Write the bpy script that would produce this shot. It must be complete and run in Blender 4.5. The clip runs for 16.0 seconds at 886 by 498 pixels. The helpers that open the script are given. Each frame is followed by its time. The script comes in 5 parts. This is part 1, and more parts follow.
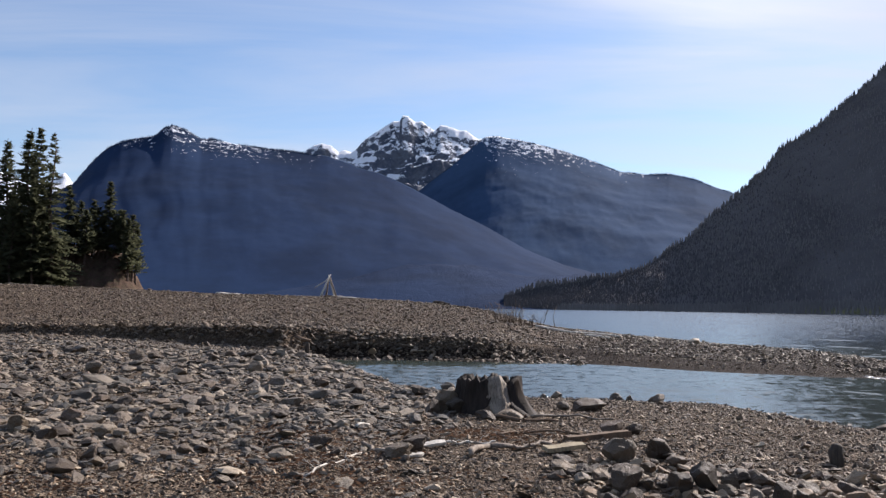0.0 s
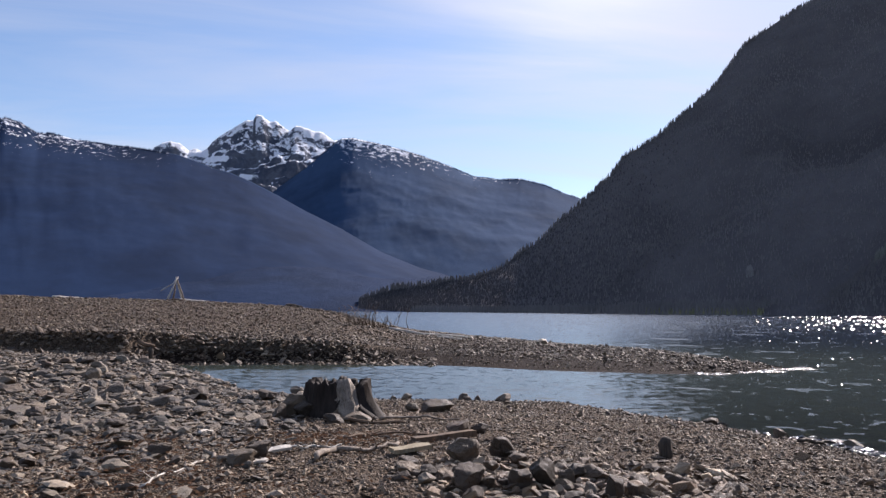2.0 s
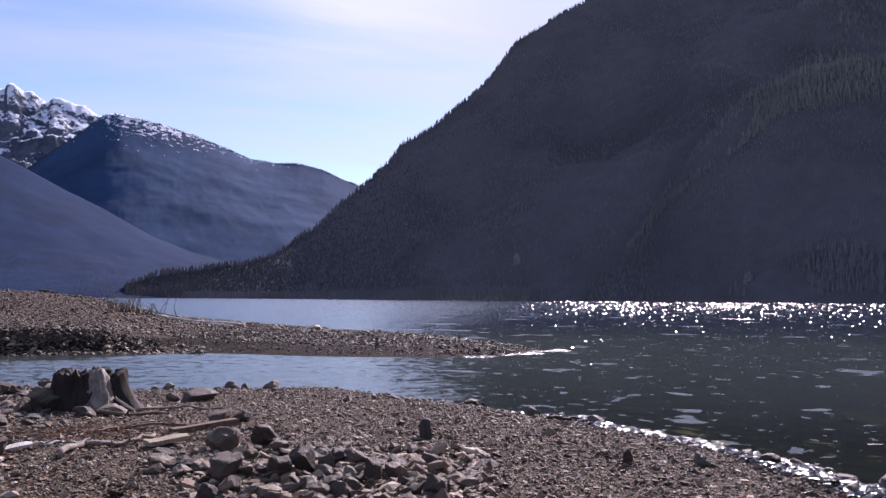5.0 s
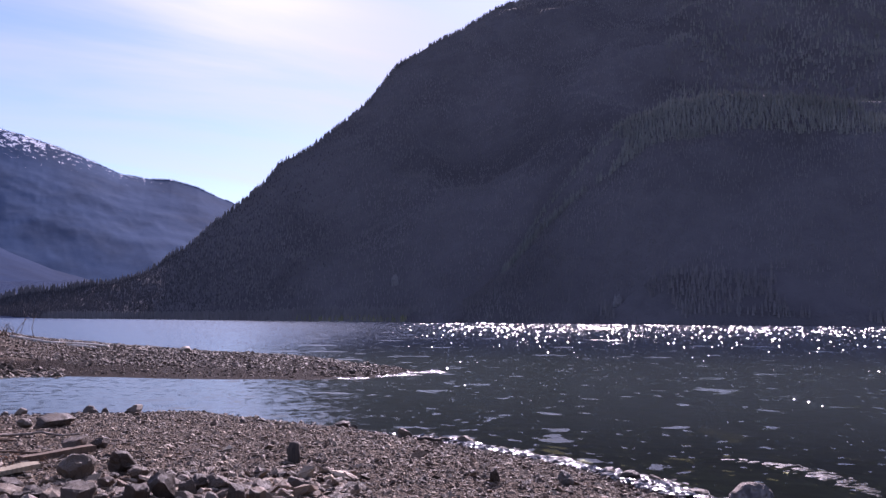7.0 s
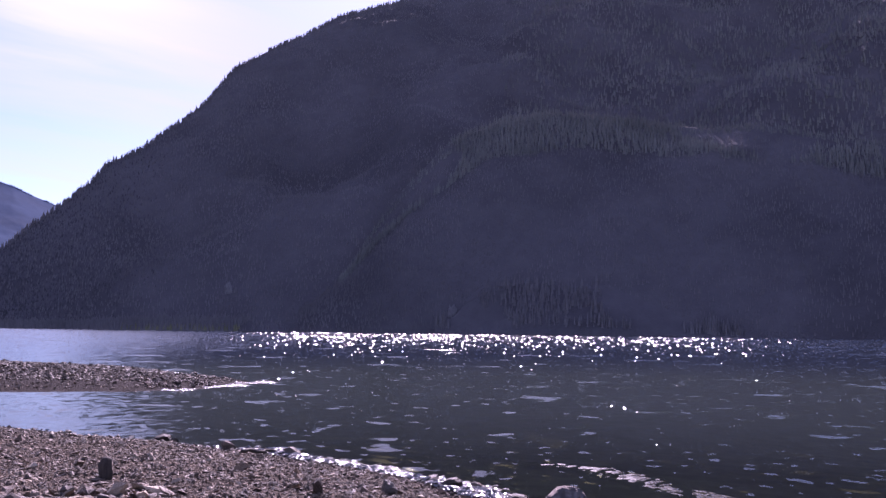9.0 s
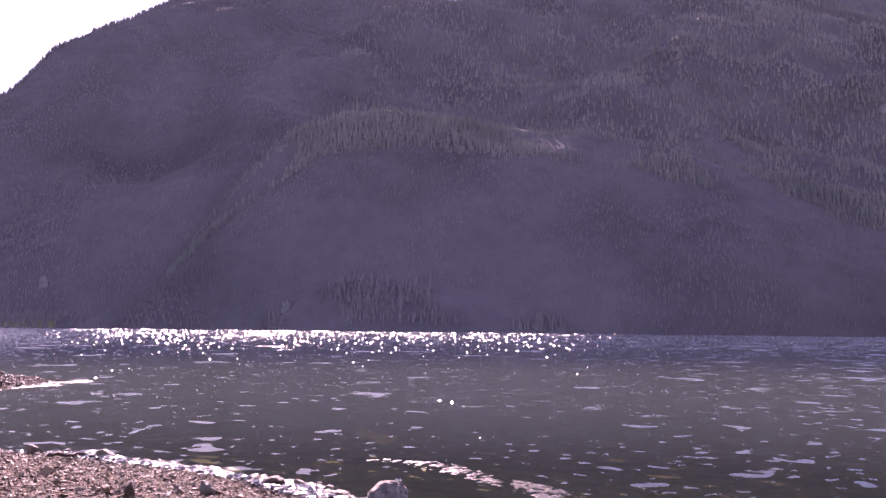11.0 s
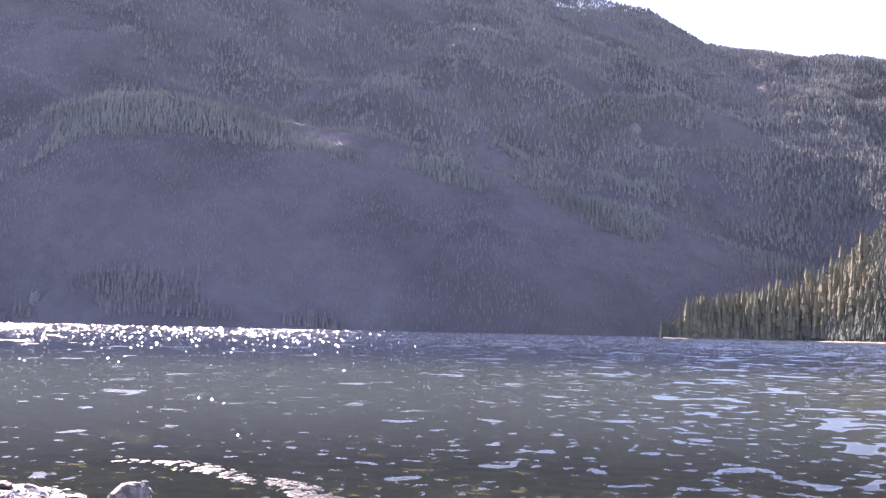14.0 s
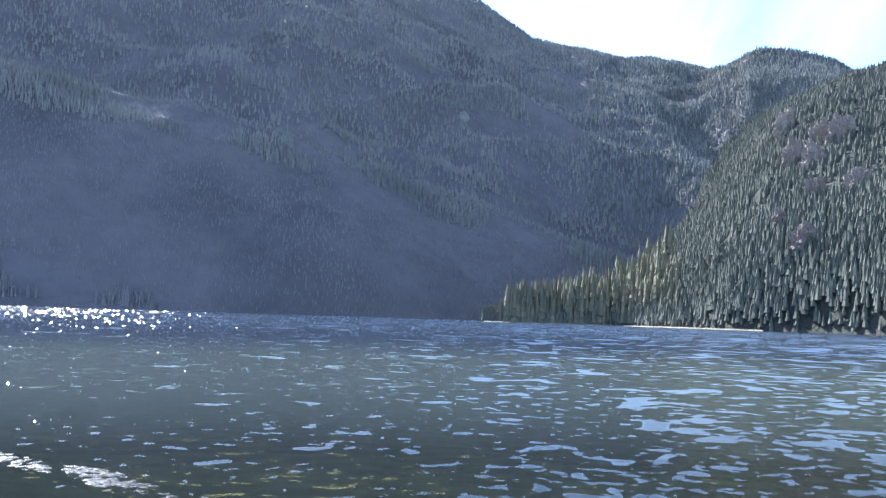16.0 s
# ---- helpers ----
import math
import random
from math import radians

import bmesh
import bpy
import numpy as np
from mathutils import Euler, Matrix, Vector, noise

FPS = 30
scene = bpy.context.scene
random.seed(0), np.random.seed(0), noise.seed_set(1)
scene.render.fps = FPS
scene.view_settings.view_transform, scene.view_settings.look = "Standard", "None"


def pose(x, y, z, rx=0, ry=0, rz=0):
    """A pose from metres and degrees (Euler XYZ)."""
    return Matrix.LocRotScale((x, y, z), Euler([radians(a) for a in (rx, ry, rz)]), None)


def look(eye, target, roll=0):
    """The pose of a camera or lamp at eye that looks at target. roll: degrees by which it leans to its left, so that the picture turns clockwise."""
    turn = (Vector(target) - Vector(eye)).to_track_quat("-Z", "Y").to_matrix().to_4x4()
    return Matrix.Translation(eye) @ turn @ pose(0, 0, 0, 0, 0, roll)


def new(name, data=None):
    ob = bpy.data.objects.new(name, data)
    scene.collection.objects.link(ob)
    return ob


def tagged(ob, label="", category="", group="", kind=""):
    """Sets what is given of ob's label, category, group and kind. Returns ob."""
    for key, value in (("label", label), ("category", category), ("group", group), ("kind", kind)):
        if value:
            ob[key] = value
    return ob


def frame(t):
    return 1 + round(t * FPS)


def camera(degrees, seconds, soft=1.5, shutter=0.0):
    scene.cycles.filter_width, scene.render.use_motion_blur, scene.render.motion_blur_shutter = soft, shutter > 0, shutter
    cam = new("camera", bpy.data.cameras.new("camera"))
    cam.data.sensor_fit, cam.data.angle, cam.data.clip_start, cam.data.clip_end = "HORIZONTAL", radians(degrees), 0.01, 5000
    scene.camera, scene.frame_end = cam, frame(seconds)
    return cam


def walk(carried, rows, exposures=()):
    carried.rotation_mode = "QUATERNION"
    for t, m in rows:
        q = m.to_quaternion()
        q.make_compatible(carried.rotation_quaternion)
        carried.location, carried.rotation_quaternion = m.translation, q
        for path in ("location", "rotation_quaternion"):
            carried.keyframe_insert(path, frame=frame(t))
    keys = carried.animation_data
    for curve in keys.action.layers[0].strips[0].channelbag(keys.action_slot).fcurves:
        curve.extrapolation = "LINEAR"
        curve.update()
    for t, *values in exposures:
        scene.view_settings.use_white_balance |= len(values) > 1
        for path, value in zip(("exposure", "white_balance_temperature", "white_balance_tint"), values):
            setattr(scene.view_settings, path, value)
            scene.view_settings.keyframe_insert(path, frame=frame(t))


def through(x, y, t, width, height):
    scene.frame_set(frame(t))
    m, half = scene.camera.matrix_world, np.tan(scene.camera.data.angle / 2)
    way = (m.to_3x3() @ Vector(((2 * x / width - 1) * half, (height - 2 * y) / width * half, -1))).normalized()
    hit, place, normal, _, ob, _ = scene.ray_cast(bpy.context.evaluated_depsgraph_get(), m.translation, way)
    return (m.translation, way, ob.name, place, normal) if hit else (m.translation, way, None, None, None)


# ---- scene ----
# The camera turns on the spot, held at arm's length; lake level is z = 0.
cam = camera(53.35, 16.0, soft=1.4)
EYE, ARM = 1.9, 0.52
# seconds, bearing (clockwise), tilt up, lean to the right
TURNS = [
    (0.0, 0.00, 3.77, -0.85),
    (0.5, 1.90, 4.18, -1.15),
    (1.0, 4.20, 4.22, -0.95),
    (1.5, 6.01, 3.95, -0.67),
    (2.0, 9.40, 4.04, -0.49),
    (2.5, 12.53, 3.30, -0.26),
    (3.0, 15.67, 2.99, -0.15),
    (3.5, 18.27, 3.21, 0.10),
    (4.0, 20.23, 3.24, 0.00),
    (6.5, 29.53, 4.15, -0.61),
    (7.0, 31.70, 4.68, -0.56),
    (7.5, 34.09, 4.80, -0.67),
    (8.0, 36.65, 5.01, -0.58),
    (8.5, 38.95, 5.02, -0.40),
    (9.0, 42.25, 5.42, -0.73),
    (11.5, 55.15, 5.44, -0.79),
    (12.0, 57.67, 5.60, -1.16),
    (12.5, 61.10, 4.80, -1.43),
    (13.0, 63.43, 4.84, -1.56),
    (13.5, 65.43, 5.13, -1.33),
    (14.0, 67.64, 5.30, -1.31),
    (14.5, 70.79, 4.92, -1.46),
    (15.0, 73.89, 4.92, -1.55),
    (15.5, 76.22, 4.81, -1.53),
    (16.0, 78.89, 4.48, -1.85),
]


def held(bearing, tilt, lean):
    b, e = radians(bearing), radians(tilt)
    eye = Vector((ARM * math.sin(b), ARM * math.cos(b), EYE))
    way = Vector((math.sin(b) * math.cos(e), math.cos(b) * math.cos(e), math.sin(e)))
    return look(eye, eye + way, -lean)


EXPOSURES = [(0, 0.76, 6150, 15), (2, 0.73, 6100, 19), (3.5, 0.74, 5950, 26), (7, 0.84, 5700, 42), (9, 0.95, 5600, 54), (11.5, 2.25, 6700, 68), (12.5, 2.5, 6500, 52), (14.5, 2.75, 6200, 36), (15.5, 2.65, 5800, 24), (16, 2.5, 5200, 12)]
walk(cam, [(t, held(b, e, r)) for t, b, e, r in TURNS], EXPOSURES)
# ---- sky and sun ----
SUN_BEARING, SUN_HEIGHT = 43.0, 34.0
world = bpy.data.worlds.new("sky")
scene.world = world
world.use_nodes = True
wn, wl = world.node_tree.nodes, world.node_tree.links
wn.clear()


def wnode(kind, **sets):
    n = wn.new(kind)
    for k, v in sets.items():
        n.inputs[k].default_value = v
    return n


sky = wn.new("ShaderNodeTexSky")
sky.sky_type, sky.sun_disc = "NISHITA", False
sky.sun_elevation, sky.sun_rotation = radians(SUN_HEIGHT), radians(SUN_BEARING)
sky.air_density, sky.dust_density, sky.ozone_density = 1.0, 0.35, 3.0
# thin streaks of high cloud
wco = wn.new("ShaderNodeTexCoord")
wsep = wn.new("ShaderNodeSeparateXYZ")
wl.new(wco.outputs["Generated"], wsep.inputs[0])
wup = wnode("ShaderNodeMath")
wup.operation = "ADD"
wup.inputs[1].default_value = 0.12
wl.new(wsep.outputs["Z"], wup.inputs[0])
wdiv = wn.new("ShaderNodeVectorMath")
wdiv.operation = "DIVIDE"
wcomb = wn.new("ShaderNodeCombineXYZ")
for s in "XYZ":
    wl.new(wup.outputs[0], wcomb.inputs[s])
wl.new(wco.outputs["Generated"], wdiv.inputs[0])
wl.new(wcomb.outputs[0], wdiv.inputs[1])
wmap = wn.new("ShaderNodeMapping")
wmap.inputs["Rotation"].default_value = (0, 0, radians(-12))
wmap.inputs["Scale"].default_value = (0.42, 1.5, 0.0)
wl.new(wdiv.outputs[0], wmap.inputs["Vector"])
wno = wnode("ShaderNodeTexNoise", Scale=1.15, Detail=7.0, Roughness=0.56, Distortion=0.5)
wl.new(wmap.outputs[0], wno.inputs["Vector"])
wramp = wn.new("ShaderNodeValToRGB")
wramp.color_ramp.elements[0].position, wramp.color_ramp.elements[1].position = 0.36, 0.74
wl.new(wno.outputs["Fac"], wramp.inputs[0])


def toward(bearing, height, power):
    """How near the sky's direction is to a point of the sky, 0 to 1."""
    b, e = radians(bearing), radians(height)
    d = wn.new("ShaderNodeVectorMath")
    d.operation = "DOT_PRODUCT"
    d.inputs[1].default_value = (math.sin(b) * math.cos(e), math.cos(b) * math.cos(e), math.sin(e))
    wl.new(wco.outputs["Generated"], d.inputs[0])
    p = wn.new("ShaderNodeMath")
    p.operation = "POWER"
    p.inputs[1].default_value = power
    c = wn.new("ShaderNodeMath")
    c.operation = "MAXIMUM"
    c.inputs[1].default_value = 0.0
    wl.new(d.outputs["Value"], c.inputs[0])
    wl.new(c.outputs[0], p.inputs[0])
    return p.outputs[0]


def wmath(op, a, b):
    m = wn.new("ShaderNodeMath")
    m.operation = op
    for s, v in zip(m.inputs, (a, b)):
        if isinstance(v, (int, float)):
            s.default_value = v
        else:
            wl.new(v, s)
    return m.outputs[0]


# a denser bank of thin cloud high over the lake, and haze round the sun
bank = wmath("MULTIPLY", toward(19, 25, 60.0), wmath("ADD", wmath("MULTIPLY", wno.outputs["Fac"], 1.0), 0.12))
wamt = wn.new("ShaderNodeMath")
wamt.operation, wamt.use_clamp = "ADD", True
wl.new(wmath("MULTIPLY", wramp.outputs["Color"], 0.6), wamt.inputs[0])
wl.new(bank, wamt.inputs[1])
wbright = wmath("ADD", 5.8, wmath("MULTIPLY", toward(18, 25, 70.0), 2.6))
wtone = wn.new("ShaderNodeVectorMath")
wtone.operation = "SCALE"
wtone.inputs[0].default_value = (0.97, 0.99, 1.04)
wl.new(wbright, wtone.inputs["Scale"])
wscale = wn.new("ShaderNodeMix")
wscale.data_type = "RGBA"
wl.new(wtone.outputs[0], [i for i in wscale.inputs if i.name == "B" and i.type == "RGBA"][0])
wl.new(wamt.outputs[0], wscale.inputs["Factor"])
wl.new(sky.outputs[0], [i for i in wscale.inputs if i.name == "A" and i.type == "RGBA"][0])
wbg = wnode("ShaderNodeBackground", Strength=0.078)
wl.new([o for o in wscale.outputs if o.type == "RGBA"][0], wbg.inputs[0])
wout = wn.new("ShaderNodeOutputWorld")
wl.new(wbg.outputs[0], wout.inputs[0])

sun = new("sun", bpy.data.lights.new("sun", "SUN"))
sun.data.energy, sun.data.angle, sun.data.color = 5.0, radians(0.53), (1.0, 0.9, 0.79)
sb, se = radians(SUN_BEARING), radians(SUN_HEIGHT)
SUNWARD = Vector((math.sin(sb) * math.cos(se), math.cos(sb) * math.cos(se), math.sin(se)))
sun.matrix_world = look((0, 0, 60), Vector((0, 0, 60)) - SUNWARD)
# ---- materials ----
class Paint:
    """A node material in the making."""

    def __init__(self, name):
        self.mat = bpy.data.materials.new(name)
        self.mat.use_nodes = True
        self.n, self.l = self.mat.node_tree.nodes, self.mat.node_tree.links
        self.shader = self.n["Principled BSDF"]
        self.out = self.n["Material Output"]

    def node(self, kind, **sets):
        n = self.n.new(kind)
        for k, v in sets.items():
            n.inputs[k].default_value = v
        return n

    def link(self, a, b):
        self.l.new(a, b)
        return self

    def place(self, stretch=(1, 1, 1), local=False, turn=0.0):
        m = self.node("ShaderNodeMapping")
        m.inputs["Scale"].default_value = stretch
        m.inputs["Rotation"].default_value = (0, 0, radians(turn))
        src = self.node("ShaderNodeTexCoord").outputs["Object"] if local else self.node("ShaderNodeNewGeometry").outputs["Position"]
        self.link(src, m.inputs["Vector"])
        return m.outputs[0]

    def noise(self, scale, detail=5.0, rough=0.55, where=None, distort=0.0):
        t = self.node("ShaderNodeTexNoise", Scale=scale, Detail=detail, Roughness=rough, Distortion=distort)
        self.link(where or self.place(), t.inputs["Vector"])
        return t.outputs["Fac"]

    def ramp(self, fac, *stops):
        r = self.node("ShaderNodeValToRGB")
        e = r.color_ramp.elements
        while len(e) < len(stops):
            e.new(0.5)
        for k, (p, c) in enumerate(stops):
            e[k].position = p
            e[k].color = (*c, 1) if len(c) == 3 else c
        self.link(fac, r.inputs[0])
        return r.outputs["Color"]

    def math(self, op, a, b=0.0, clamp=False):
        m = self.node("ShaderNodeMath")
        m.operation, m.use_clamp = op, clamp
        for s, v in zip(m.inputs, (a, b)):
            if isinstance(v, (int, float)):
                s.default_value = v
            else:
                self.link(v, s)
        return m.outputs[0]

    def mix(self, fac, a, b, blend="MIX"):
        m = self.node("ShaderNodeMix")
        m.data_type, m.blend_type = "RGBA", blend
        for key, v in (("Factor", fac), ("A", a), ("B", b)):
            s = m.inputs[key] if key == "Factor" else [i for i in m.inputs if i.name == key and i.type == "RGBA"][0]
            if isinstance(v, (int, float)):
                s.default_value = v
            elif isinstance(v, tuple):
                s.default_value = (*v, 1)
            else:
                self.link(v, s)
        return [o for o in m.outputs if o.type == "RGBA"][0]

    def bump(self, height, strength=0.5, distance=0.02, before=None):
        b = self.node("ShaderNodeBump", Strength=strength, Distance=distance)
        self.link(height, b.inputs["Height"])
        if before:
            self.link(before, b.inputs["Normal"])
        return b.outputs[0]

    def finish(self, colour, rough=0.8, normal=None, gloss=0.3):
        s = self.shader
        for key, v in (("Base Color", colour), ("Roughness", rough), ("Specular IOR Level", gloss)):
            if isinstance(v, tuple):
                s.inputs[key].default_value = (*v, 1)
            elif isinstance(v, (int, float)):
                s.inputs[key].default_value = v
            else:
                self.link(v, s.inputs[key])
        if normal:
            self.link(normal, s.inputs["Normal"])
        return self.mat


def leafy(p, colour, through):
    """Foliage: matt, and partly lit through from behind."""
    p.n.remove(p.shader)
    face, back, both = p.node("ShaderNodeBsdfDiffuse"), p.node("ShaderNodeBsdfTranslucent"), p.node("ShaderNodeMixShader")
    both.inputs[0].default_value = through
    p.link(colour, face.inputs["Color"]).link(colour, back.inputs["Color"])
    p.link(face.outputs[0], both.inputs[1]).link(back.outputs[0], both.inputs[2]).link(both.outputs[0], p.out.inputs[0])
    return p.mat


def gravel_paint():
    p = Paint("gravel")
    cells = []
    for size in (34.0, 15.0):
        cell = p.node("ShaderNodeTexVoronoi", Scale=size, Randomness=1.0)
        p.link(p.place(), cell.inputs["Vector"])
        cells.append(cell)
    c = p.ramp(cells[0].outputs["Color"], (0.1, (0.0281, 0.0199, 0.0135)), (0.5, (0.112, 0.0793, 0.0531)), (0.8, (0.205, 0.152, 0.104)), (0.95, (0.344, 0.269, 0.188)))
    wide = p.noise(0.35, 5, 0.6)
    c = p.mix(p.ramp(wide, (0.45, (0, 0, 0)), (0.7, (0.6, 0.6, 0.6))), c, (0.05, 0.033, 0.023))
    c = p.mix(0.2, c, p.ramp(p.noise(3.0, 6), (0.3, (0.03, 0.026, 0.023)), (0.7, (0.1, 0.088, 0.072))))
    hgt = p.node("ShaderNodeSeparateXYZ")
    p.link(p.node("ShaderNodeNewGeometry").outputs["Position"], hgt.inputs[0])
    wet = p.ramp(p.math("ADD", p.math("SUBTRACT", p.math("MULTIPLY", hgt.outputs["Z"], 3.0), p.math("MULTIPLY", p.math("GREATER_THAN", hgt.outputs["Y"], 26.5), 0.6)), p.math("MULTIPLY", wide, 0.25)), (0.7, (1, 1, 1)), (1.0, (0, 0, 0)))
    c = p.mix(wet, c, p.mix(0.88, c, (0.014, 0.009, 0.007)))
    silt = p.ramp(p.noise(1.1, 6, 0.6), (0.35, (0.2, 0.19, 0.15)), (0.65, (0.32, 0.295, 0.225)))
    c = p.mix(p.math("MULTIPLY", p.math("MULTIPLY", hgt.outputs["Z"], -6.0, True), 0.75), c, silt)
    h = p.math("ADD", p.math("MULTIPLY", cells[0].outputs["Distance"], -0.8), p.math("MULTIPLY", cells[1].outputs["Distance"], -1.0))
    return p.finish(c, 0.9, p.bump(h, 1.0, 0.06), 0.08)


def stone_paint(name="beach_stone", shade=1.0, dull=(0.038, 0.028, 0.023)):
    p = Paint(name)
    r = p.node("ShaderNodeObjectInfo").outputs["Random"]
    i = p.node("ShaderNodeNewGeometry").outputs["Random Per Island"]
    both = p.math("FRACT", p.math("ADD", r, i))
    c = p.ramp(both, (0.0, (0.0394, 0.0259, 0.0168)), (0.3, (0.128, 0.0861, 0.0546)), (0.5, (0.209, 0.147, 0.0947)), (0.62, (0.246, 0.155, 0.0887)), (0.8, (0.328, 0.252, 0.167)), (0.92, (0.442, 0.338, 0.224)), (0.98, (0.755, 0.59, 0.4)))
    c = p.mix(1.0 - shade, c, dull)
    n = p.noise(18.0, 7, 0.65)
    c = p.mix(0.3, c, p.ramp(n, (0.3, (0.023, 0.0185, 0.014)), (0.72, (0.16, 0.133, 0.094))))
    return p.finish(c, p.ramp(n, (0.3, (0.45, 0.45, 0.45)), (0.7, (0.85, 0.85, 0.85))), p.bump(p.noise(30.0, 8, 0.75), 0.9, 0.022), 0.25)


def wood_paint(name, dark, light, grain=30.0):
    p = Paint(name)
    g = p.noise(grain, 6, 0.6, p.place((1, 1, 0.12), True), 0.6)
    c = p.ramp(g, (0.3, dark), (0.7, light))
    c = p.mix(0.3, c, p.ramp(p.noise(5.0, 5), (0.35, dark), (0.7, light)))
    return p.finish(c, 0.8, p.bump(g, 0.6, 0.012), 0.25)


def forest_paint(name, dark, light):
    p = Paint(name)
    i = p.node("ShaderNodeNewGeometry").outputs["Random Per Island"]
    c = p.ramp(i, (0.0, dark), (1.0, light))
    c = p.mix(p.ramp(p.noise(0.006, 4), (0.4, (0, 0, 0)), (0.7, (0.6, 0.6, 0.6))), c, tuple(0.6 * v for v in dark))
    return p.finish(c, 0.95, None, 0.05)


def slope_paint(name, dark, light, rock, snow_from=None, snow_full=None, steep=0.55, bare=0.0, patches=0.011, relief=1.0, fields=()):
    """Wooded mountainside; snow lies above a height, where the slope is not too steep."""
    p = Paint(name)
    g = p.node("ShaderNodeNewGeometry")
    c = p.ramp(p.noise(0.03, 9, 0.65), (0.3, dark), (0.7, light))
    c = p.mix(p.ramp(p.noise(0.0045, 5, 0.6, p.place((1, 1, 0.4))), (0.42, (0, 0, 0)), (0.66, (0.75, 0.75, 0.75))), c, tuple(0.65 * v for v in dark))
    crag = p.ramp(p.noise(0.012, 10, 0.7, p.place((1, 1, 0.5))), (0.60 - bare, (0, 0, 0)), (0.70 - bare, (1, 1, 1)))
    c = p.mix(crag, c, p.ramp(p.noise(0.05, 8, 0.7), (0.3, tuple(0.5 * v for v in rock)), (0.7, rock)))
    if snow_from is not None:
        sep = p.node("ShaderNodeSeparateXYZ")
        p.link(g.outputs["Position"], sep.inputs[0])
        nrm = p.node("ShaderNodeSeparateXYZ")
        p.link(g.outputs["Normal"], nrm.inputs[0])
        hgt = p.math("DIVIDE", p.math("SUBTRACT", sep.outputs["Z"], snow_from), snow_full - snow_from)
        patch = p.math("MULTIPLY", p.math("SUBTRACT", p.noise(patches, 10, 0.76, p.place((1, 1, 0.6))), 0.5), 3.6)
        flat = p.math("MULTIPLY", p.math("SUBTRACT", nrm.outputs["Z"], steep), 2.2)
        amount = p.math("ADD", p.math("ADD", hgt, patch), flat)
        # lasting snowfields: bearing, height of view, distance, half width, height and depth
        for az, el, far, wide, tall, deep in fields:
            b, e = radians(az), radians(el)
            off = p.node("ShaderNodeVectorMath")
            off.operation = "SUBTRACT"
            off.inputs[1].default_value = (far * math.sin(b), far * math.cos(b), far * math.tan(e) + 1.9)
            p.link(g.outputs["Position"], off.inputs[0])
            scaled = p.node("ShaderNodeVectorMath")
            scaled.operation = "MULTIPLY"
            scaled.inputs[1].default_value = (1 / wide, 1 / deep, 1 / tall)
            p.link(off.outputs[0], scaled.inputs[0])
            size = p.node("ShaderNodeVectorMath")
            size.operation = "LENGTH"
            p.link(scaled.outputs[0], size.inputs[0])
            amount = p.math("ADD", amount, p.math("MULTIPLY", p.math("SUBTRACT", 1.15, size.outputs["Value"], True), 1.6))
        s = p.ramp(amount, (0.48, (0, 0, 0)), (0.56, (1, 1, 1)))
        c = p.mix(s, c, (0.82, 0.84, 0.88))
    n = p.bump(p.math("ADD", p.noise(0.06, 8, 0.7), p.math("MULTIPLY", p.noise(0.16, 3, 0.6), 0.35)), relief, 7.0)
    return p.finish(c, 0.95, n, 0.05)


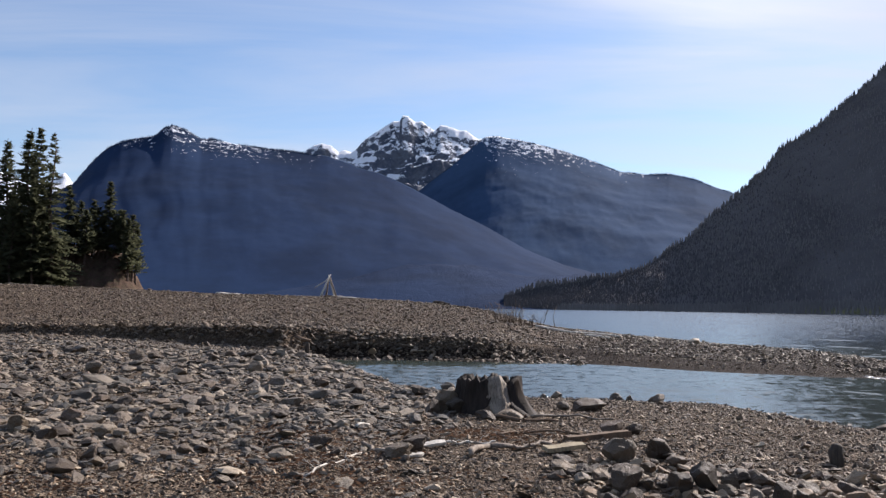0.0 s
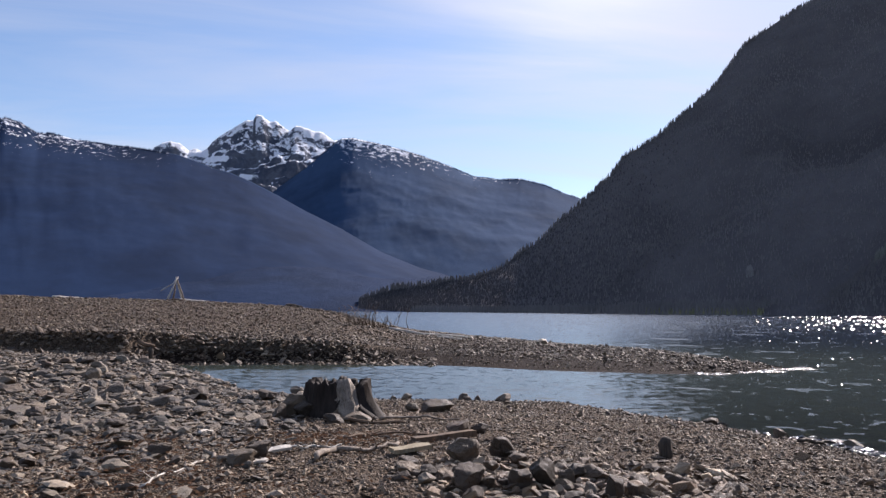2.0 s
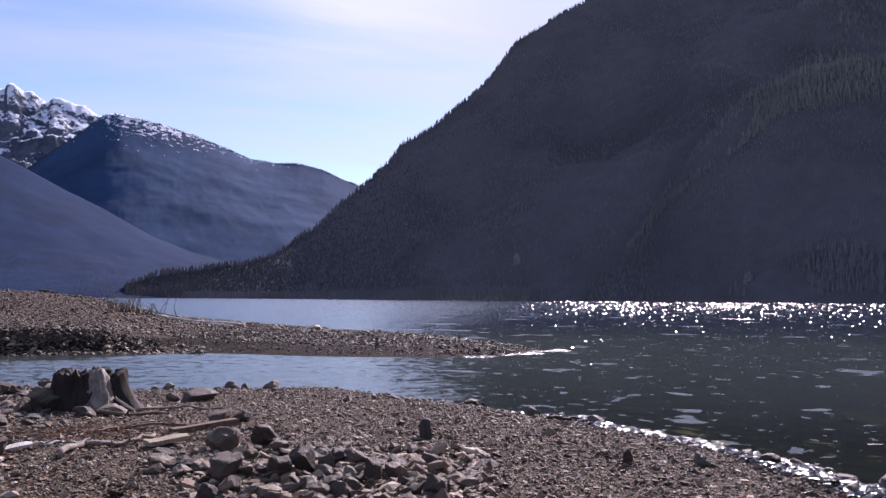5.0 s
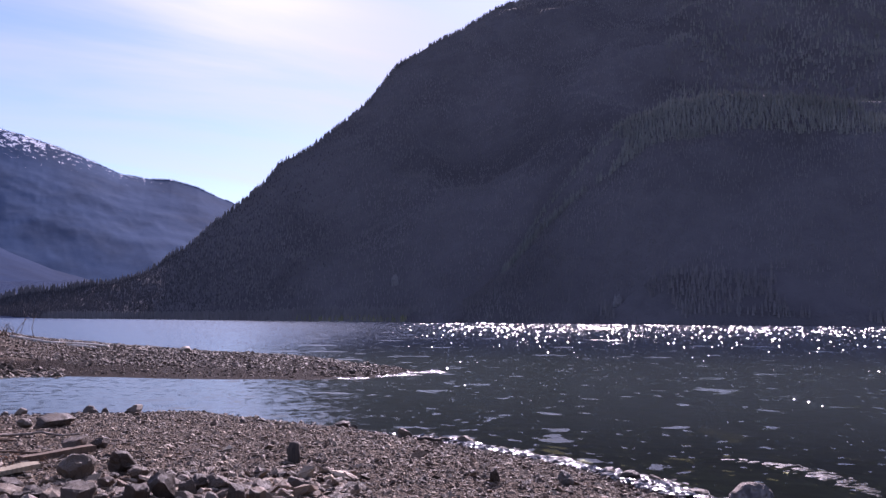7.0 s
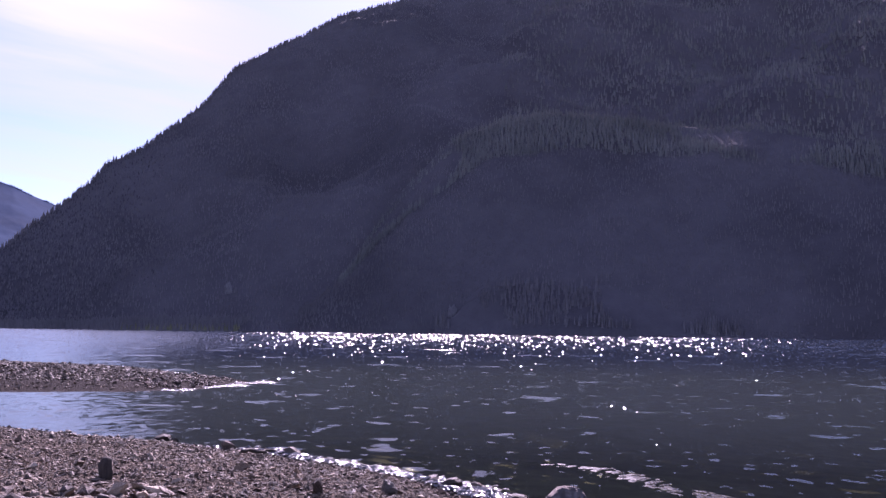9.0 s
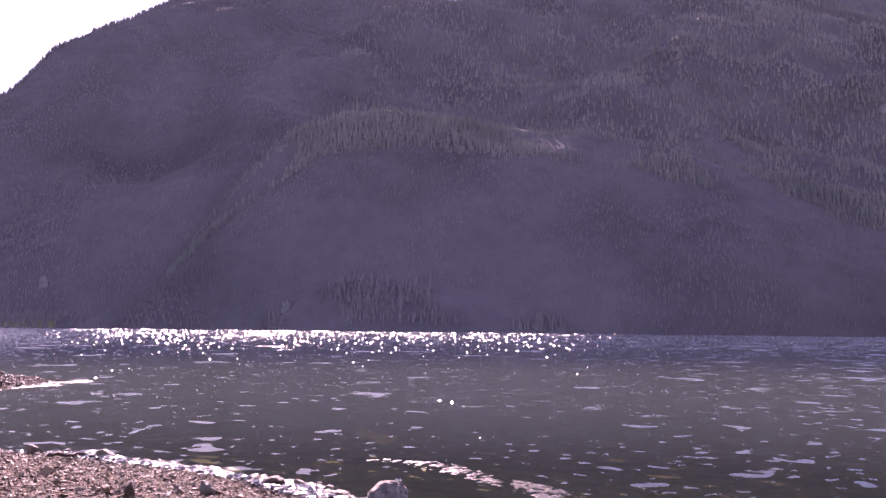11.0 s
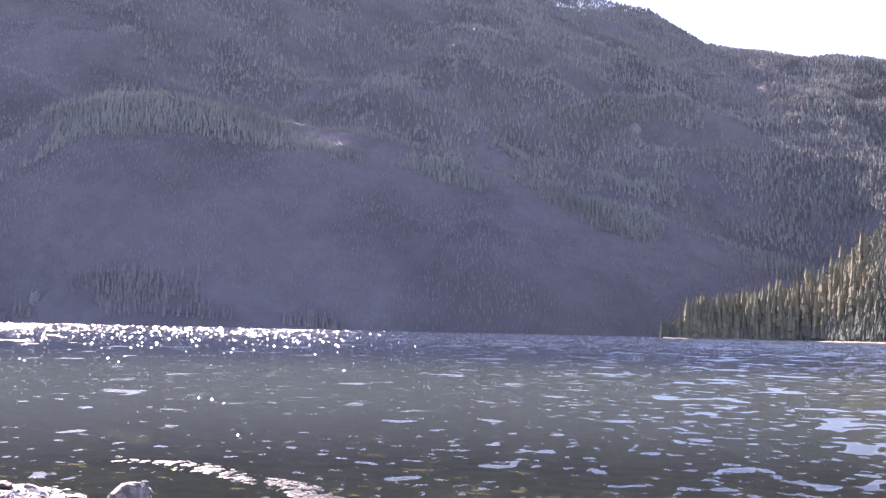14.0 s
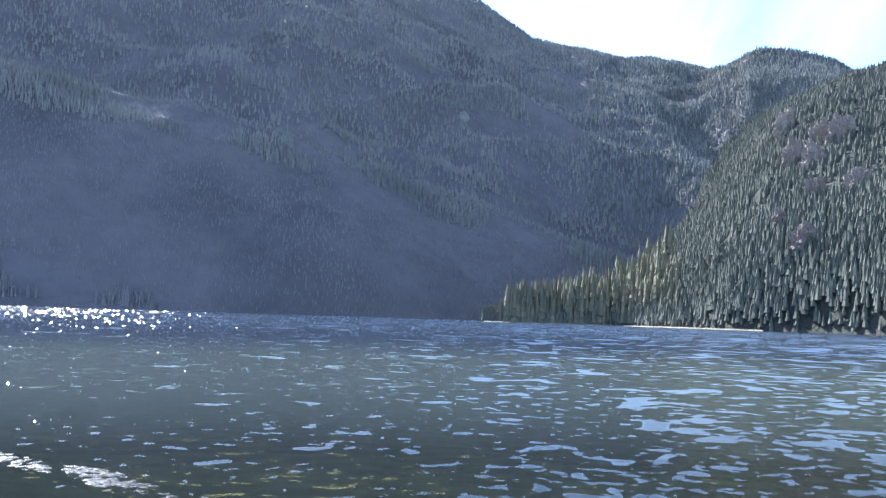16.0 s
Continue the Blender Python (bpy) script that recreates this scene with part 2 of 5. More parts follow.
def water_paint():
    p = Paint("lake_water")
    p.n.remove(p.shader)
    big = p.noise(0.6, 1.5, 0.45, p.place((0.8, 1.5, 1), turn=25))
    mid = p.noise(2.2, 2, 0.5, p.place((0.7, 1.6, 1), turn=12))
    small = p.noise(7.0, 3, 0.55, p.place((0.7, 1.5, 1), turn=30))
    h = p.math("ADD", p.math("MULTIPLY", big, 0.02), p.math("ADD", p.math("MULTIPLY", mid, 0.008), p.math("MULTIPLY", small, 0.0025)))
    n = p.bump(h, 1.0, 1.0)
    uv = p.node("ShaderNodeUVMap")
    uv.uv_map = "ripples"
    sep = p.node("ShaderNodeSeparateXYZ")
    p.link(uv.outputs[0], sep.inputs[0])

    def vec(op, a, b):
        v = p.node("ShaderNodeVectorMath")
        v.operation = op
        for s, x in zip(v.inputs, (a, b)):
            if isinstance(x, tuple):
                s.default_value = x
            else:
                p.link(x, s)
        return v.outputs[0]

    # small facets, each with a tilt of its own; far off they crowd and tilt more
    crowd = p.node("ShaderNodeCombineXYZ")
    p.link(sep.outputs["X"], crowd.inputs[0]).link(p.math("SQRT", sep.outputs["Y"]), crowd.inputs[1])

    def by_dip(*stops):
        return p.ramp(p.math("DIVIDE", sep.outputs["Y"], 8.0), *[(d / 8.0, (v, v, v)) for d, v in stops])

    cell = p.node("ShaderNodeTexVoronoi", Scale=1.0, Randomness=1.0)
    p.link(vec("MULTIPLY", crowd.outputs[0], (17.0, 60.0, 1.0)), cell.inputs["Vector"])
    chance = p.node("ShaderNodeSeparateXYZ")
    p.link(cell.outputs["Color"], chance.inputs[0])
    # now and then a patch of livelier ripples
    spot = p.node("ShaderNodeCombineXYZ")
    p.link(p.math("MULTIPLY", sep.outputs["X"], 0.22), spot.inputs[0])
    p.link(p.math("MULTIPLY", p.math("LOGARITHM", sep.outputs["Y"], 2.71828), 7.0), spot.inputs[1])
    lively = p.ramp(p.noise(1.0, 2.5, 0.6, spot.outputs[0]), (0.58, (0, 0, 0)), (0.7, (0.14, 0.14, 0.14)))
    share = by_dip((0.0, 0.26), (0.4, 0.2), (0.8, 0.12), (1.1, 0.05), (1.6, 0.015), (5.0, 0.002), (8.0, 0.0))
    steep = p.math("LESS_THAN", chance.outputs["Z"], p.math("ADD", share, p.math("MULTIPLY", lively, by_dip((0.0, 0.3), (1.5, 1.0), (4.5, 0.8), (6.0, 0.0)))))
    along = p.math("MULTIPLY", steep, p.math("ADD", 0.06, p.math("MULTIPLY", chance.outputs["X"], 0.36)))
    aside = p.math("MULTIPLY", p.math("SUBTRACT", chance.outputs["Y"], 0.5), p.math("ADD", 0.03, p.math("MULTIPLY", steep, 0.85)))
    # the water in the lee of the bar is calmer
    open_water = p.ramp(p.math("DIVIDE", sep.outputs["X"], 60.0), (0.2, (0.12, 0.12, 0.12)), (0.72, (1, 1, 1)))
    # backs of wavelets that lean towards the beach and mirror the high sky
    lane = p.node("ShaderNodeCombineXYZ")
    p.link(p.math("MULTIPLY", sep.outputs["X"], 0.3), lane.inputs[0])
    p.link(p.math("MULTIPLY", p.math("LOGARITHM", sep.outputs["Y"], 2.71828), 14.0), lane.inputs[1])
    gust = p.noise(0.16, 2, 0.5, p.place((1.0, 1.6, 1)))
    thick = p.math("ADD", p.math("MULTIPLY", p.math("DIVIDE", p.math("SUBTRACT", sep.outputs["X"], 62.0), 45.0, True), 0.075), p.math("MULTIPLY", p.math("SUBTRACT", gust, 0.5), 0.22))

    def crests(where):
        return p.ramp(p.math("ADD", p.noise(1.0, 1.6, 0.5, where, 0.2), thick), (0.645, (0, 0, 0)), (0.69, (1, 1, 1)))

    back = crests(lane.outputs[0])
    lane2 = p.node("ShaderNodeCombineXYZ")
    p.link(p.math("MULTIPLY", sep.outputs["X"], 0.85), lane2.inputs[0])
    p.link(p.math("ADD", p.math("MULTIPLY", p.math("LOGARITHM", sep.outputs["Y"], 2.71828), 38.0), 40.0), lane2.inputs[1])
    back2 = crests(lane2.outputs[0])
    backs = p.math("MAXIMUM", back, back2)
    far_lean = p.ramp(p.math("DIVIDE", sep.outputs["Y"], 8.0), (0.0, (0.065, 0.065, 0.065)), (0.05, (0.056, 0.056, 0.056)), (0.12, (0.042, 0.042, 0.042)), (0.25, (0.024, 0.024, 0.024)), (0.5, (0.01, 0.01, 0.01)))
    inward = p.node("ShaderNodeVectorMath")
    inward.operation = "NORMALIZE"
    p.link(vec("MULTIPLY", p.node("ShaderNodeNewGeometry").outputs["Position"], (-1.0, -1.0, 0.0)), inward.inputs[0])
    lean = p.node("ShaderNodeVectorMath")
    lean.operation = "SCALE"
    lane3 = p.node("ShaderNodeCombineXYZ")
    p.link(p.math("MULTIPLY", sep.outputs["X"], 1.3), lane3.inputs[0])
    p.link(p.math("MULTIPLY", p.math("LOGARITHM", sep.outputs["Y"], 2.71828), 44.0), lane3.inputs[1])
    fine = p.math("MULTIPLY", p.math("SUBTRACT", p.noise(1.0, 2.5, 0.6, lane3.outputs[0], 0.2), 0.46), by_dip((0.0, 0.06), (1.6, 0.12), (3.0, 0.2), (4.5, 0.17), (6.5, 0.1), (8.0, 0.08)))
    wave_back = p.math("ADD", p.math("MULTIPLY", backs, 0.15), along)
    p.link(inward.outputs[0], lean.inputs[0]).link(p.math("ADD", p.math("ADD", p.math("MULTIPLY", wave_back, open_water), p.math("ADD", fine, p.math("MULTIPLY", p.math("SUBTRACT", 1.0, open_water), 0.05))), far_lean), lean.inputs["Scale"])
    across = p.node("ShaderNodeVectorMath")
    across.operation = "SCALE"
    p.link(vec("CROSS_PRODUCT", inward.outputs[0], (0.0, 0.0, 1.0)), across.inputs[0]).link(p.math("MULTIPLY", aside, open_water), across.inputs["Scale"])
    flat = across.outputs[0]
    unit = p.node("ShaderNodeVectorMath")
    unit.operation = "NORMALIZE"
    p.link(vec("ADD", vec("ADD", n, flat), lean.outputs[0]), unit.inputs[0])
    n = unit.outputs[0]
    gloss = p.node("ShaderNodeBsdfGlossy", Roughness=0.18)
    gloss.distribution = "BECKMANN"
    p.link(by_dip((0.0, 0.25), (0.6, 0.22), (1.2, 0.2), (2.2, 0.14), (8.0, 0.09)), gloss.inputs["Roughness"])
    gloss.inputs["Color"].default_value = (1.0, 0.97, 0.91, 1)
    p.link(n, gloss.inputs["Normal"])
    clear = p.node("ShaderNodeBsdfTransparent")
    clear.inputs["Color"].default_value = (0.85, 0.88, 0.62, 1)
    deep = p.node("ShaderNodeBsdfDiffuse")
    p.link(p.ramp(p.math("DIVIDE", sep.outputs["Y"], 16.0), (0.09, (0.014, 0.022, 0.036)), (0.16, (0.045, 0.058, 0.052))), deep.inputs["Color"])
    body = p.node("ShaderNodeMixShader")
    # deeper water farther out hides the bed
    p.link(p.ramp(p.math("DIVIDE", sep.outputs["Y"], 16.0), (0.12, (0.95, 0.95, 0.95)), (0.24, (0.85, 0.85, 0.85)), (0.36, (0.5, 0.5, 0.5)), (0.5, (0.1, 0.1, 0.1)), (0.65, (0.03, 0.03, 0.03))), body.inputs[0])
    p.link(clear.outputs[0], body.inputs[1]).link(deep.outputs[0], body.inputs[2])
    fres = p.node("ShaderNodeFresnel", IOR=1.33)
    p.link(n, fres.inputs["Normal"])
    both = p.node("ShaderNodeMixShader")
    p.link(fres.outputs[0], both.inputs[0]).link(body.outputs[0], both.inputs[1]).link(gloss.outputs[0], both.inputs[2])
    p.link(both.outputs[0], p.out.inputs[0])
    return p.mat


def wet_paint():
    p = Paint("wet_stone")
    i = p.node("ShaderNodeNewGeometry").outputs["Random Per Island"]
    c = p.ramp(i, (0.0, (0.02, 0.02, 0.02)), (0.6, (0.05, 0.047, 0.045)), (1.0, (0.1, 0.09, 0.08)))
    return p.finish(c, 0.2, p.bump(p.noise(40.0, 5, 0.6), 0.4, 0.01), 0.9)


def foam_paint(name, steep, froth):
    """Broken water: many small steep facets with specks of froth."""
    p = Paint(name)
    cell = p.node("ShaderNodeTexVoronoi", Scale=32.0, Randomness=1.0)
    p.link(p.place((1, 1, 0.3)), cell.inputs["Vector"])
    tilt = p.node("ShaderNodeVectorMath")
    tilt.operation = "MULTIPLY_ADD"
    tilt.inputs[1].default_value = (2 * steep, 2 * steep, 0.0)
    tilt.inputs[2].default_value = (-steep, -steep, 0.0)
    p.link(cell.outputs["Color"], tilt.inputs[0])
    full = p.node("ShaderNodeVectorMath")
    full.operation = "ADD"
    p.link(tilt.outputs[0], full.inputs[0]).link(p.node("ShaderNodeNewGeometry").outputs["Normal"], full.inputs[1])
    unit = p.node("ShaderNodeVectorMath")
    unit.operation = "NORMALIZE"
    p.link(full.outputs[0], unit.inputs[0])
    n = p.math("ADD", p.noise(26.0, 3, 0.6), p.math("MULTIPLY", p.math("SUBTRACT", p.noise(3.2, 4, 0.6), 0.5), 0.7))
    p.n.remove(p.shader)
    clear, white, gloss = p.node("ShaderNodeBsdfTransparent"), p.node("ShaderNodeBsdfDiffuse"), p.node("ShaderNodeBsdfGlossy", Roughness=0.2)
    clear.inputs["Color"].default_value = (0.9, 0.92, 0.85, 1)
    white.inputs["Color"].default_value = (0.6, 0.62, 0.64, 1)
    fres = p.node("ShaderNodeFresnel", IOR=1.33)
    p.link(unit.outputs[0], gloss.inputs["Normal"]).link(unit.outputs[0], fres.inputs["Normal"])
    body, both = p.node("ShaderNodeMixShader"), p.node("ShaderNodeMixShader")
    p.link(p.ramp(n, (froth, (0, 0, 0)), (froth + 0.08, (1, 1, 1))), body.inputs[0]).link(clear.outputs[0], body.inputs[1]).link(white.outputs[0], body.inputs[2])
    p.link(fres.outputs[0], both.inputs[0]).link(body.outputs[0], both.inputs[1]).link(gloss.outputs[0], both.inputs[2])
    p.link(both.outputs[0], p.out.inputs[0])
    return p.mat


def needle_paint(name, dark, light):
    p = Paint(name)
    i = p.node("ShaderNodeNewGeometry").outputs["Random Per Island"]
    c = p.ramp(i, (0.0, dark), (1.0, light))
    c = p.mix(0.4, c, p.ramp(p.noise(1.2, 5), (0.35, dark), (0.7, light)))
    return leafy(p, c, 0.5)


def earth_paint():
    p = Paint("bare_earth")
    c = p.ramp(p.noise(0.6, 8, 0.65), (0.3, (0.032, 0.022, 0.017)), (0.55, (0.09, 0.058, 0.042)), (0.75, (0.17, 0.115, 0.083)))
    c = p.mix(p.ramp(p.noise(2.5, 6), (0.5, (0, 0, 0)), (0.65, (0.8, 0.8, 0.8))), c, (0.06, 0.055, 0.03))
    return p.finish(c, 0.95, p.bump(p.noise(3.0, 8, 0.7), 1.0, 0.25), 0.1)


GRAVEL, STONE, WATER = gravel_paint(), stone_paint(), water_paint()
GREY_STONE = stone_paint("grey_stone", 0.6, (0.12, 0.132, 0.128))
DARK_ROCK, BAR_STONE = stone_paint("dark_rock", 0.34), stone_paint("bar_cobble", 0.5)
GREY_WOOD = wood_paint("weathered_wood", (0.08, 0.062, 0.048), (0.36, 0.3, 0.235))
BLEACHED = wood_paint("bleached_wood", (0.42, 0.38, 0.32), (0.72, 0.68, 0.6))
BROWN_WOOD = wood_paint("brown_driftwood", (0.07, 0.045, 0.03), (0.2, 0.14, 0.09))
DARK_WOOD = wood_paint("dark_wet_wood", (0.03, 0.024, 0.02), (0.1, 0.08, 0.06))
STUMP_BARK = wood_paint("stump_bark", (0.007, 0.0052, 0.0044), (0.045, 0.033, 0.026), 26.0)
RIDGE_WOOD = wood_paint("ridge_wood", (0.06, 0.047, 0.038), (0.42, 0.36, 0.29), 60.0)
WET, FOAM, SWELL, EARTH = wet_paint(), foam_paint("broken_wave", 0.5, 0.75), foam_paint("gentle_wave", 0.13, 0.85), earth_paint()
NEEDLES = needle_paint("conifer_needles", (0.06, 0.068, 0.044), (0.14, 0.145, 0.085))
LITTER = needle_paint("red_needle_litter", (0.06, 0.038, 0.027), (0.14, 0.085, 0.055))
BARK = wood_paint("tree_bark", (0.05, 0.035, 0.028), (0.14, 0.1, 0.08), 12.0)
# ---- ground, lake and mountains ----
def lattice(ix, iy, seed):
    v = (ix.astype(np.int64) * 374761393 + iy.astype(np.int64) * 668265263 + seed * 974634777) & 0xFFFFFFFF
    v = ((v ^ (v >> 13)) * 1274126177) & 0xFFFFFFFF
    return ((v ^ (v >> 16)) & 0xFFFF) / 65535.0


def smooth_noise(x, y, seed=0):
    ix, iy = np.floor(x), np.floor(y)
    u, v = x - ix, y - iy
    u, v = u * u * (3 - 2 * u), v * v * (3 - 2 * v)
    a, b = lattice(ix, iy, seed), lattice(ix + 1, iy, seed)
    c, d = lattice(ix, iy + 1, seed), lattice(ix + 1, iy + 1, seed)
    return (a + (b - a) * u) * (1 - v) + (c + (d - c) * u) * v


def fbm(x, y, octaves=5, seed=0, keep=0.5):
    total, size, amount = 0.0, 1.0, 0.0
    for k in range(octaves):
        total = total + size * (smooth_noise(x * 2**k + 7.1 * k, y * 2**k - 3.7 * k, seed + k) - 0.5)
        amount += size
        size *= keep
    return total / amount * 2


def ridged(x, y, octaves=5, seed=0):
    total, size, amount = 0.0, 1.0, 0.0
    for k in range(octaves):
        total = total + size * (1 - np.abs(2 * smooth_noise(x * 2**k + 3.3 * k, y * 2**k + 9.1 * k, seed + k) - 1))
        amount += size
        size *= 0.5
    return total / amount


def table(az, *pairs):
    """A value by bearing, straight from pair to pair."""
    xs, ys = zip(*pairs)
    return np.interp(az, xs, ys)


def ease(t):
    t = np.clip(t, 0, 1)
    return t * t * (3 - 2 * t)


def shore(az):
    """Distance from the standpoint to the edge of the near beach."""
    return table(az, (-8, 31), (-5, 24), (-2.9, 20.9), (-0.7, 19.7), (6, 18.7), (12, 18.6), (17, 18.8), (20.8, 17.3), (24.4, 16.3), (29.3, 14.7),
                 (34, 13.7), (38, 12.8), (43, 11.3), (47, 10.4), (52, 9.3), (60, 7.8), (75, 6.6), (95, 6.0), (120, 7.0), (140, 14), (155, 60), (162, 900), (170, 4800))


def bar_foot(az):
    return table(az, (-180, 60), (-60, 55), (-26, 42), (-17, 35), (-10, 31), (-7.9, 32), (-3, 32.4), (4.3, 32.2), (7.8, 31.9), (13, 30.4), (18, 29.6), (22.6, 29), (27, 29.7), (30.5, 33))


def bar_edge(az):
    return table(az, (-70, 4800), (-45, 900), (-30, 260), (-19, 150), (-13, 125), (-7, 108), (0, 98), (2.8, 92), (7.3, 84), (12.3, 65), (17, 53.3), (22.4, 47.2), (26, 40.5), (30.5, 33.3))


def ground_height(x, y):
    az, r = np.degrees(np.arctan2(x, y)), np.hypot(x, y)
    # near beach
    s = shore(az) + 0.5 * fbm(x * 0.5, y * 0.5, 3, 11) - r
    beach = np.where(s > 0, 0.3 * (1 - np.exp(-np.maximum(s, 0) / 1.1)) + 0.004 * np.clip(s, 0, 12), -np.minimum(0.075 * np.maximum(-s, 0), 6))
    # gravel bar with its cut bank
    wob = 0.7 * fbm(x * 0.25, y * 0.25, 3, 12)
    foot, edge = bar_foot(az) + wob, bar_edge(az) + wob
    cut = table(az, (-60, 0.8), (-26, 0.85), (-17, 1.03), (-10, 1.09), (-3, 0.86), (3, 0.7), (8, 0.42), (13, 0.27), (20, 0.2), (27, 0.13), (30.5, 0.03))
    top = table(az, (-60, 4.5), (-26.6, 3.4), (-20, 3.03), (-13.8, 2.68), (-7.3, 2.53), (-3, 2.31), (0.3, 2.06), (2.8, 1.72), (6.1, 0.95), (8, 0.62), (12, 0.42), (17, 0.33), (22, 0.27), (27, 0.16), (30.5, 0.05))
    crest = table(az, (-60, 95), (-26.6, 90), (-20, 85), (-13.8, 78), (-7.3, 72), (-3, 68), (0.3, 62), (2.8, 58), (6.1, 55), (8, 52), (12, 45), (17, 40), (22, 37), (27, 34.5), (30.5, 33.2))
    width = table(az, (-20, 1.0), (3, 1.0), (9, 3.0), (30, 2.0))
    u = r - foot
    up = cut * ease(u / width) + (top - cut) * ease((u - width) / np.maximum(crest - foot - width, 0.3)) ** 0.9
    down = np.clip((edge - r) / np.maximum(edge - crest, 0.1), 0, 1)
    bar = np.where(r > crest, top * down**0.7, up)
    low = -np.minimum(0.09 * np.maximum(np.maximum(-u, r - edge), 0), 6)
    bar = np.where((u < 0) | (r > edge), low, bar)
    bar = np.where(az > 30.5, -np.minimum(0.09 * np.hypot(x - 16.9, y - 28.5), 6), bar)
    # left of the inlet the beach rises straight to the cut bank
    join = ease((-6.5 - az) / 4.0)
    base = 0.3 + 0.004 * np.clip(r, 0, 12) + 0.12 * ease((r - 12) / 22) * ease((-10 - az) / 14)
    beach = np.where(r < edge, beach * (1 - join) + base * join, beach)
    land = np.where(az < 30.5, np.where(u > 0, np.maximum(bar, beach * (1 - ease(u / 3.0)) * (r < edge)), np.maximum(beach, low)), np.maximum(beach, bar))
    land = np.where(((u > 0) & (az > -6.5) & (az < 30.5)), bar, land)
    behind = ease((az - 160) / 12) + ease((-62 - az) / 15)
    land = land * (1 - behind) + behind * np.minimum(0.35 + 0.03 * np.maximum(r - 15, 0), 90)
    rough = (0.05 * fbm(x * 0.8, y * 0.8, 4, 13) + 0.025 * fbm(x * 3.1, y * 3.1, 3, 14)) * (land > -0.05)
    return land + rough * np.clip(land / 0.25, 0, 1) * np.clip(60 / np.maximum(r, 1), 0.4, 1)


def mesh_from(name, co, faces, material, smooth=True):
    """A mesh from arrays of places and of faces with equally many corners."""
    me = bpy.data.meshes.new(name)
    co, faces = np.asarray(co, np.float32), np.asarray(faces, np.int32)
    n, k = faces.shape
    me.vertices.add(len(co))
    me.vertices.foreach_set("co", co.ravel())
    me.loops.add(n * k)
    me.loops.foreach_set("vertex_index", faces.ravel())
    me.polygons.add(n)
    me.polygons.foreach_set("loop_start", np.arange(n, dtype=np.int32) * k)
    me.polygons.foreach_set("use_smooth", np.full(n, smooth))
    me.materials.append(material)
    me.update(calc_edges=True)
    me.validate()
    return me


def grid_faces(rows, cols, ring=False):
    i, j = np.meshgrid(np.arange(rows - 1), np.arange(cols if ring else cols - 1), indexing="ij")
    j2 = (j + 1) % cols
    return np.stack([i * cols + j, i * cols + j2, (i + 1) * cols + j2, (i + 1) * cols + j], -1).reshape(-1, 4)


def polar_sheet(name, az, rr, height, material, ring=False):
    A, R = np.meshgrid(np.radians(az), rr)
    x, y = R * np.sin(A), R * np.cos(A)
    return mesh_from(name, np.stack([x, y, height(x, y)], -1).reshape(-1, 3), grid_faces(len(rr), len(az), ring), material)


view_az = np.concatenate([np.arange(-30, 56, 0.35), np.arange(56, 110, 0.8), np.arange(110, 330, 4.0)])
view_r = np.concatenate([[0.002, 1, 2, 3, 4, 5, 5.6], np.arange(6.2, 20, 0.22), np.arange(20, 28, 0.4), np.arange(28, 48, 0.35), 48 * 1.045 ** np.arange(1, 105)])
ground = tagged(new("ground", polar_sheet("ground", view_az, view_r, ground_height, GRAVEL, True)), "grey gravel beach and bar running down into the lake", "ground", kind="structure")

wave_az = np.arange(-45, 170, 1.0)
wave_r = np.concatenate([[5, 6.5, 8], 1.9 / np.linspace(1.9 / 9, 1.9 / 2500, 120)])
water_mesh = polar_sheet("water", wave_az, wave_r, lambda x, y: 0 * x, WATER)
# ripples are laid out by bearing and by dip below the horizon, so that far ones are longer
spread = water_mesh.uv_layers.new(name="ripples")
corner = np.empty(len(water_mesh.loops), np.int32)
water_mesh.loops.foreach_get("vertex_index", corner)
U, V = np.meshgrid(wave_az, np.degrees(np.arctan(1.9 / wave_r)))
spread.data.foreach_set("uv", np.stack([U.ravel()[corner], V.ravel()[corner]], -1).astype(np.float32).ravel())
water = tagged(new("water", water_mesh), "rippled dark blue lake water with glittering sun", "lake", kind="structure")


def mountain_height(m, az, r):
    """Rises from its foot to the crest that it has at this bearing, with ribs and gullies, and falls behind it."""
    el, crest, foot = table(az, *m["crest"]), table(az, *m["far"]), table(az, *m["foot"])
    wander = az + 3.0 * fbm(az / 5, r / 500, 3, m["seed"] + 30) * (1 - np.clip((r - foot) / (crest - foot), 0, 1))
    soft = sum(table(wander + k, *m["crest"]) for k in (-4.5, -3, -1.5, 0, 1.5, 3, 4.5)) / 7
    near_crest = np.clip((r - foot) / (crest - foot), 0, 1) ** 5
    el = soft + (el - soft) * near_crest
    top = crest * np.tan(np.radians(el)) + 1.9 - m.get("trees", 0)
    t = (r - foot) / (crest - foot)
    a = np.radians(az)
    x, y = r * np.sin(a), r * np.cos(a)
    z = top * np.clip(t, 0, 1) ** m["bend"]
    s = m["scale"]
    rib = ridged(x / s, y / s, 5, m["seed"]) - 0.62 + 0.35 * fbm(x / s * 2.3, y / s * 2.3, 4, m["seed"] + 5)
    z = z + m["rough"] * rib * np.sin(np.pi * np.clip(t, 0, 1)) * np.minimum(top, 900) / 600
    z = z + m.get("jag", 0) * fbm(x / 60, y / 60, 4, m["seed"] + 9) * np.clip(t, 0, 1)
    z = np.where(t > 1, top * (1 - 1.2 * (t - 1)), z)
    return np.where(t < 0, -6 + 0 * z, np.maximum(z, 0.8 * ease(t * 60)))


